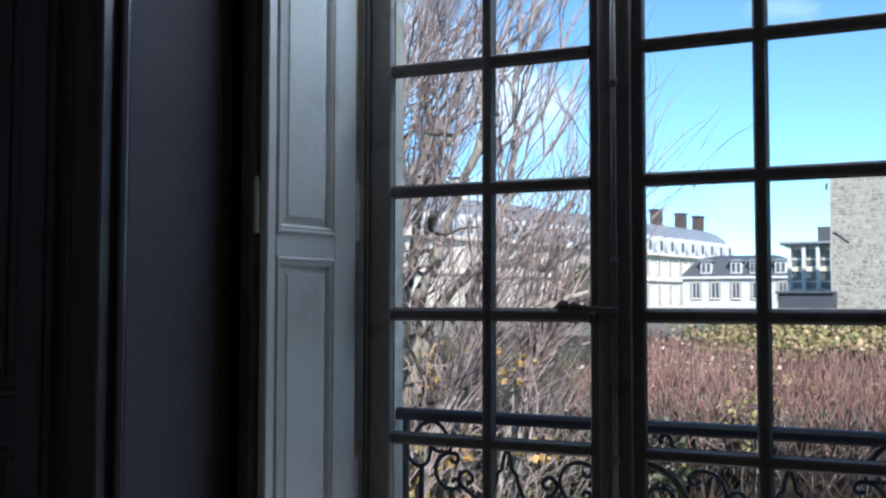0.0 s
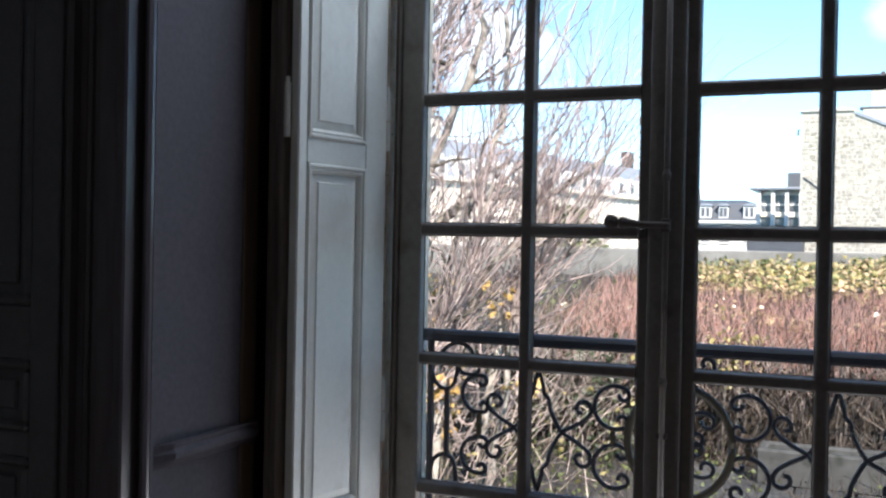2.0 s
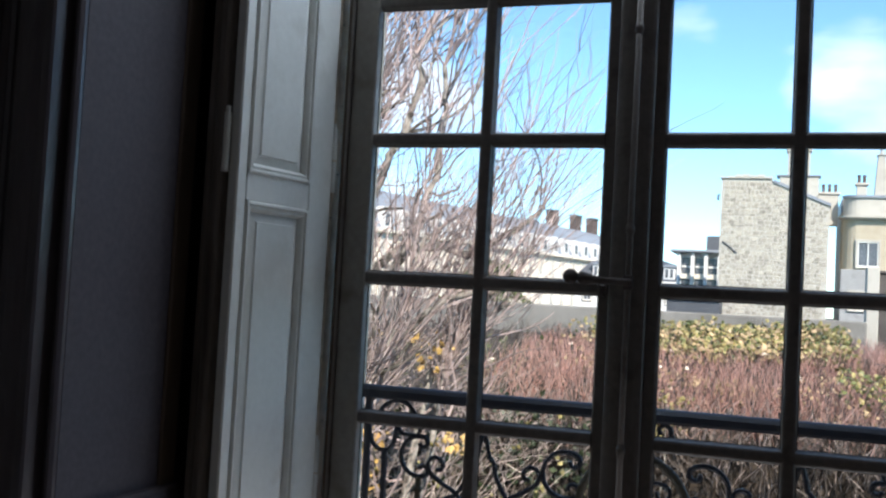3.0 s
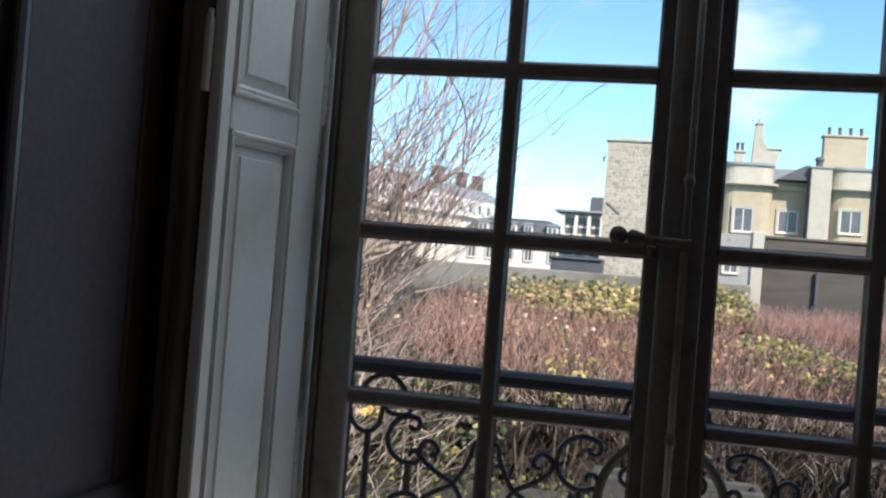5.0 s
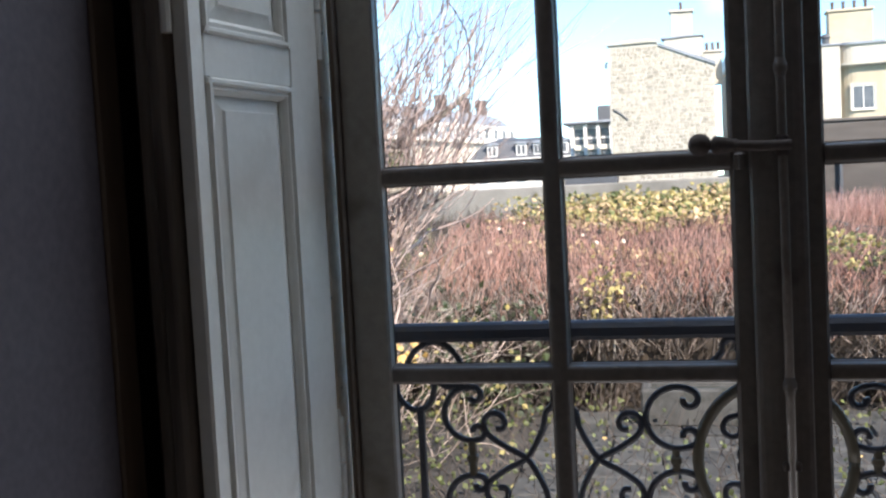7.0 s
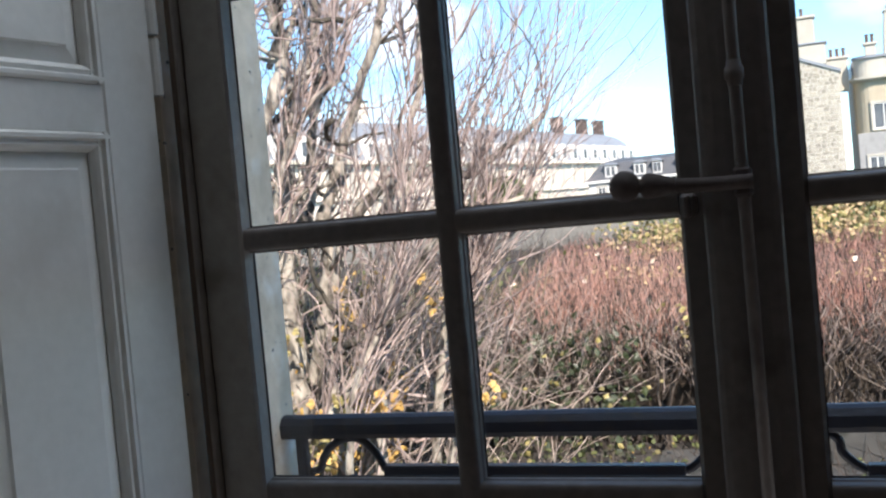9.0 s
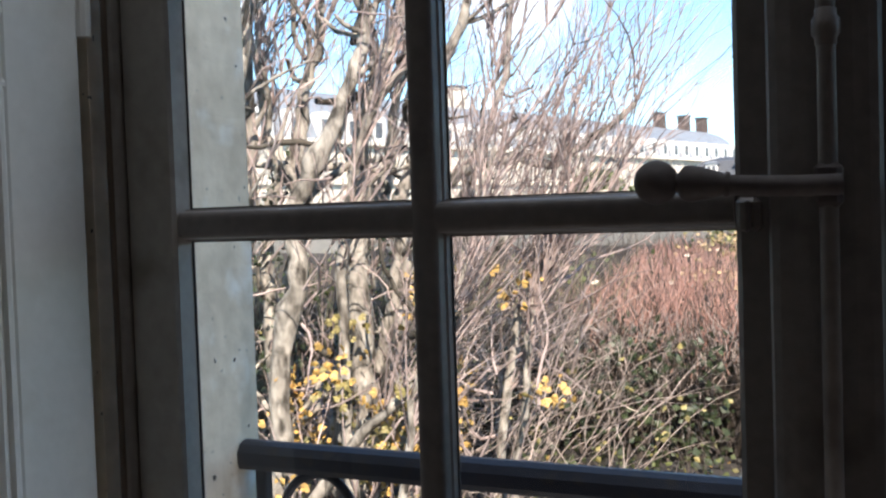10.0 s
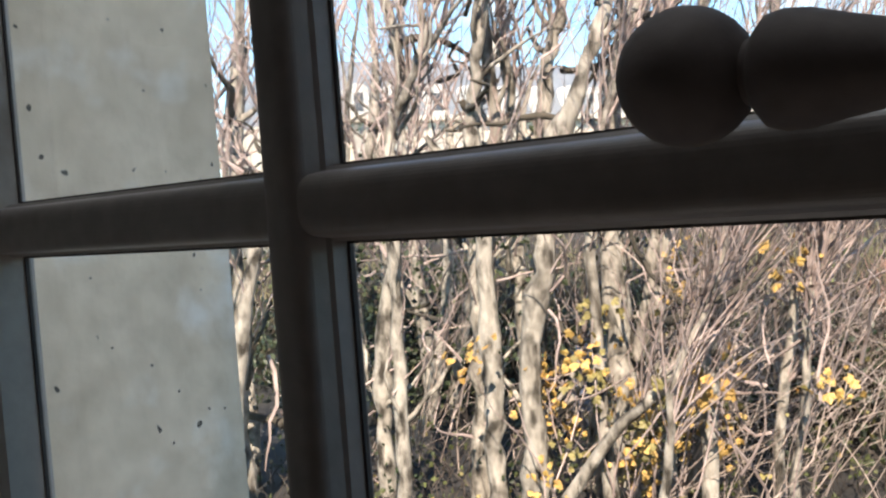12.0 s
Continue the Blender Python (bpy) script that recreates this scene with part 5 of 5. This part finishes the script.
for x, w in ((-20.1, .62), (-16.9, .62), (-15.0, .5), (-12.3, .62)):
    d = part("dormer", Shape().box(x - w, x + w, WY - .1, WY + 1.6, 4.4, 5.75, .04), WHITEWALL, white)
    part("dormer_roof", Shape().extrude([(x - w - .2, 5.752), (x + w + .2, 5.752), (x + w * .6, 6.02), (x - w * .6, 6.02)], lambda u, v, t: (u, t, v), (WY - .25, WY + 1.7)), ZINC, d)
    for g in (-1, 1):
        part("pane", Shape().box(x + g * w * .42 - .17, x + g * w * .42 + .17, WY - .14, WY - .102, 4.6, 5.55), DARKGLASS, d)
for x in (-21.2, -19.15, -16.95, -14.8, -12.1):
    house_window(white, x, WY, 1.75, .85, 1.7)
part("gable_dormer", Shape().extrude([(-11.0, 4.16), (-9.3, 4.16), (-9.3, 5.4), (-10.15, 5.95), (-11.0, 5.4)], lambda u, v, t: (u, t, v), (WY - .4, WY + 4)), WHITEWALL, white)
annex = thing("white_annex", "small white gabled annex beside the mansard house", "house")
part("wall", Shape().box(-9.7, -7.0, 100, 106, GZ, 3.6, .03), WHITEWALL, annex)
part("roof", Shape().box(-9.85, -6.85, 99.8, 106, 3.602, 3.8, .05), WHITEWALL, annex)

# long stone building that runs away to the right
P_NEAR, P_FAR = Vector((-54, 46, 0)), Vector((-26.0, 167, 0))
AX = (P_FAR - P_NEAR).normalized()
OUT = Vector((AX.y, -AX.x, 0))
OUT = OUT if OUT.y < 0 or OUT.x > 0 else -OUT
LEN = (P_FAR - P_NEAR).length
M_LONG = Matrix(((AX.x, OUT.x, 0, P_NEAR.x), (AX.y, OUT.y, 0, P_NEAR.y), (0, 0, 1, 0), (0, 0, 0, 1)))
longb = thing("stone_terrace", "long pale stone terrace with dormers and zinc roof", "building")
part("wall", Shape().box(0, LEN, -12, 0, GZ, 8.2, .03, M_LONG), PARIS, longb)
part("cornice", Shape().box(-.4, LEN + .3, .002, .7, 7.8, 8.2, .05, M_LONG), PARIS, longb)
part("cornice", Shape().box(-.4, LEN + .3, .002, .4, 4.2, 4.5, .05, M_LONG), PARIS, longb)
# curved mansard: rings that draw in towards the ridge
rings = [(.3, 8.22), (-.5, 10.2), (-1.2, 11.4), (-2.2, 12.3), (-3.6, 12.9), (-5.9, 13.3)]
mr = Shape()
mr.put([M_LONG @ Vector(p) for d, z in rings for p in ((-d + .3, d, z), (LEN + d - .3, d, z), (LEN + d - .3, -12 - d, z), (-d + .3, -12 - d, z))],
       [(4 * k + a, 4 * k + (a + 1) % 4, 4 * k + (a + 1) % 4 + 4, 4 * k + a + 4) for k in range(5) for a in range(4)] + [(20, 21, 22, 23), (3, 2, 1, 0)])
part("roof", mr, ZINC, longb)
w = 2.0
while w < LEN - 1.0:
    arch = [(w + .95 * math.cos(math.pi * k / 8), 10.0 + .65 * math.sin(math.pi * k / 8)) for k in range(9)]
    d = part("dormer", Shape().extrude([(w - .85, 8.24), (w + .85, 8.24)] + arch, lambda u, v, t: M_LONG @ Vector((u, t, v)), (-1.8, .45)), WHITEWALL, longb)
    part("pane", Shape().box(w - .42, w + .42, .452, .50, 8.6, 9.95, 0, M_LONG), DARKGLASS, d)
    for z, h in ((5.1, 2.3), (1.0, 2.6)):
        win = part("window", Shape().box(w - .55, w + .55, .002, .05, z, z + h, 0, M_LONG), PALEPANE, longb)
        s = Shape()
        for a, b, c, e in ((w - .75, w - .552, z, z + h), (w + .552, w + .75, z, z + h), (w - .75, w + .75, z + h + .002, z + h + .25)):
            s.box(a, b, .002, .16, c, e, .02, M_LONG)
        part("surround", s, PARIS, win)
    w += 3.5
for wpos in (22, 55, 104, 112.5, 119):
    c = part("chimney", Shape().box(wpos - 1.0, wpos + 1.0, -4.6, -3.4, 11.8, 15.0, .04, M_LONG), POT if wpos > 80 else PARIS, longb)
    part("cap", Shape().box(wpos - 1.15, wpos + 1.15, -4.75, -3.25, 15.01, 15.25, .04, M_LONG), SLATE, c)

ever = thing("evergreen_tree", "distant dark green evergreen tree by the terrace", "tree")
q = random.Random(5)
part("trunk", Shape().tube([(-18.6, 62, GZ), (-18.6, 62, .5), (-18.5, 62, 2.2)], [.25, .2, .08], 8), BARK, ever)
s = Shape()
for _ in range(2400):
    a, b = q.uniform(0, 2 * math.pi), q.random() ** .5
    z = q.uniform(-.2, 3.7)
    rr = 3.5 * b * (1 - .22 * max(0, z - .6)) * (1 + .25 * noise.noise(Vector((math.cos(a) * 2, math.sin(a) * 2, z))))
    s.leaf(Vector((-18.6 + rr * math.cos(a), 62 + rr * math.sin(a), z)), Vector((q.gauss(0, 1), q.gauss(0, 1), q.gauss(.2, .6))), Vector((0, -1, .4)), q.uniform(.2, .4))
part("crown", s, GREENLEAF, ever)

# stones of the party wall: those in sight as pieces, the rest joined
q = random.Random(9)
made, rest, shared = 0, Shape(), []
for w in (.17, .22, .28, .34, .42):
    for h in (.15, .20, .26):
        m2 = Shape().box(-w / 2, w / 2, -.03, .04, -h / 2, h / 2, .03)
        m2.v = [(x + q.uniform(-.03, .03), y, z + q.uniform(-.03, .03)) for x, y, z in m2.v]
        shared.append((w, h, m2.mesh("stone", RUBBLE)))
z = .1
while z < 11.0:
    hrow = q.choice((.15, .20, .26))
    x = TX0 + .06 + q.uniform(0, .2)
    while x < TX1 - .3:
        w, h, me = q.choice([p for p in shared if p[1] == hrow])
        top = 11.1 if x + w < -.8 else 10.95 - (x + w + .8) * .43
        if x + w < TX1 - .02 and z + hrow < top:
            at = (x + w / 2, TY + .018 - q.uniform(0, .02), z + hrow / 2 + q.uniform(-.04, .04))
            if made < 300 and z > 4.2:
                o = part("stone", me, RUBBLE, gable_wall)
                o.location, o.rotation_euler = at, (0, q.uniform(-.08, .08), 0)
                made += 1
            else:
                rest.box(at[0] - w / 2, at[0] + w / 2, at[1] - .03, TY + .05, at[2] - hrow / 2, at[2] + hrow / 2, .03)
                rest.v[-24:] = [(a + q.uniform(-.03, .03), b, c + q.uniform(-.03, .03)) for a, b, c in rest.v[-24:]]
        x += w + q.uniform(.02, .13)
    z += hrow + q.uniform(.02, .05)
tagged(part("stones", rest, RUBBLE_REST, gable_wall), kind="stuff")

gable.location.x -= .4
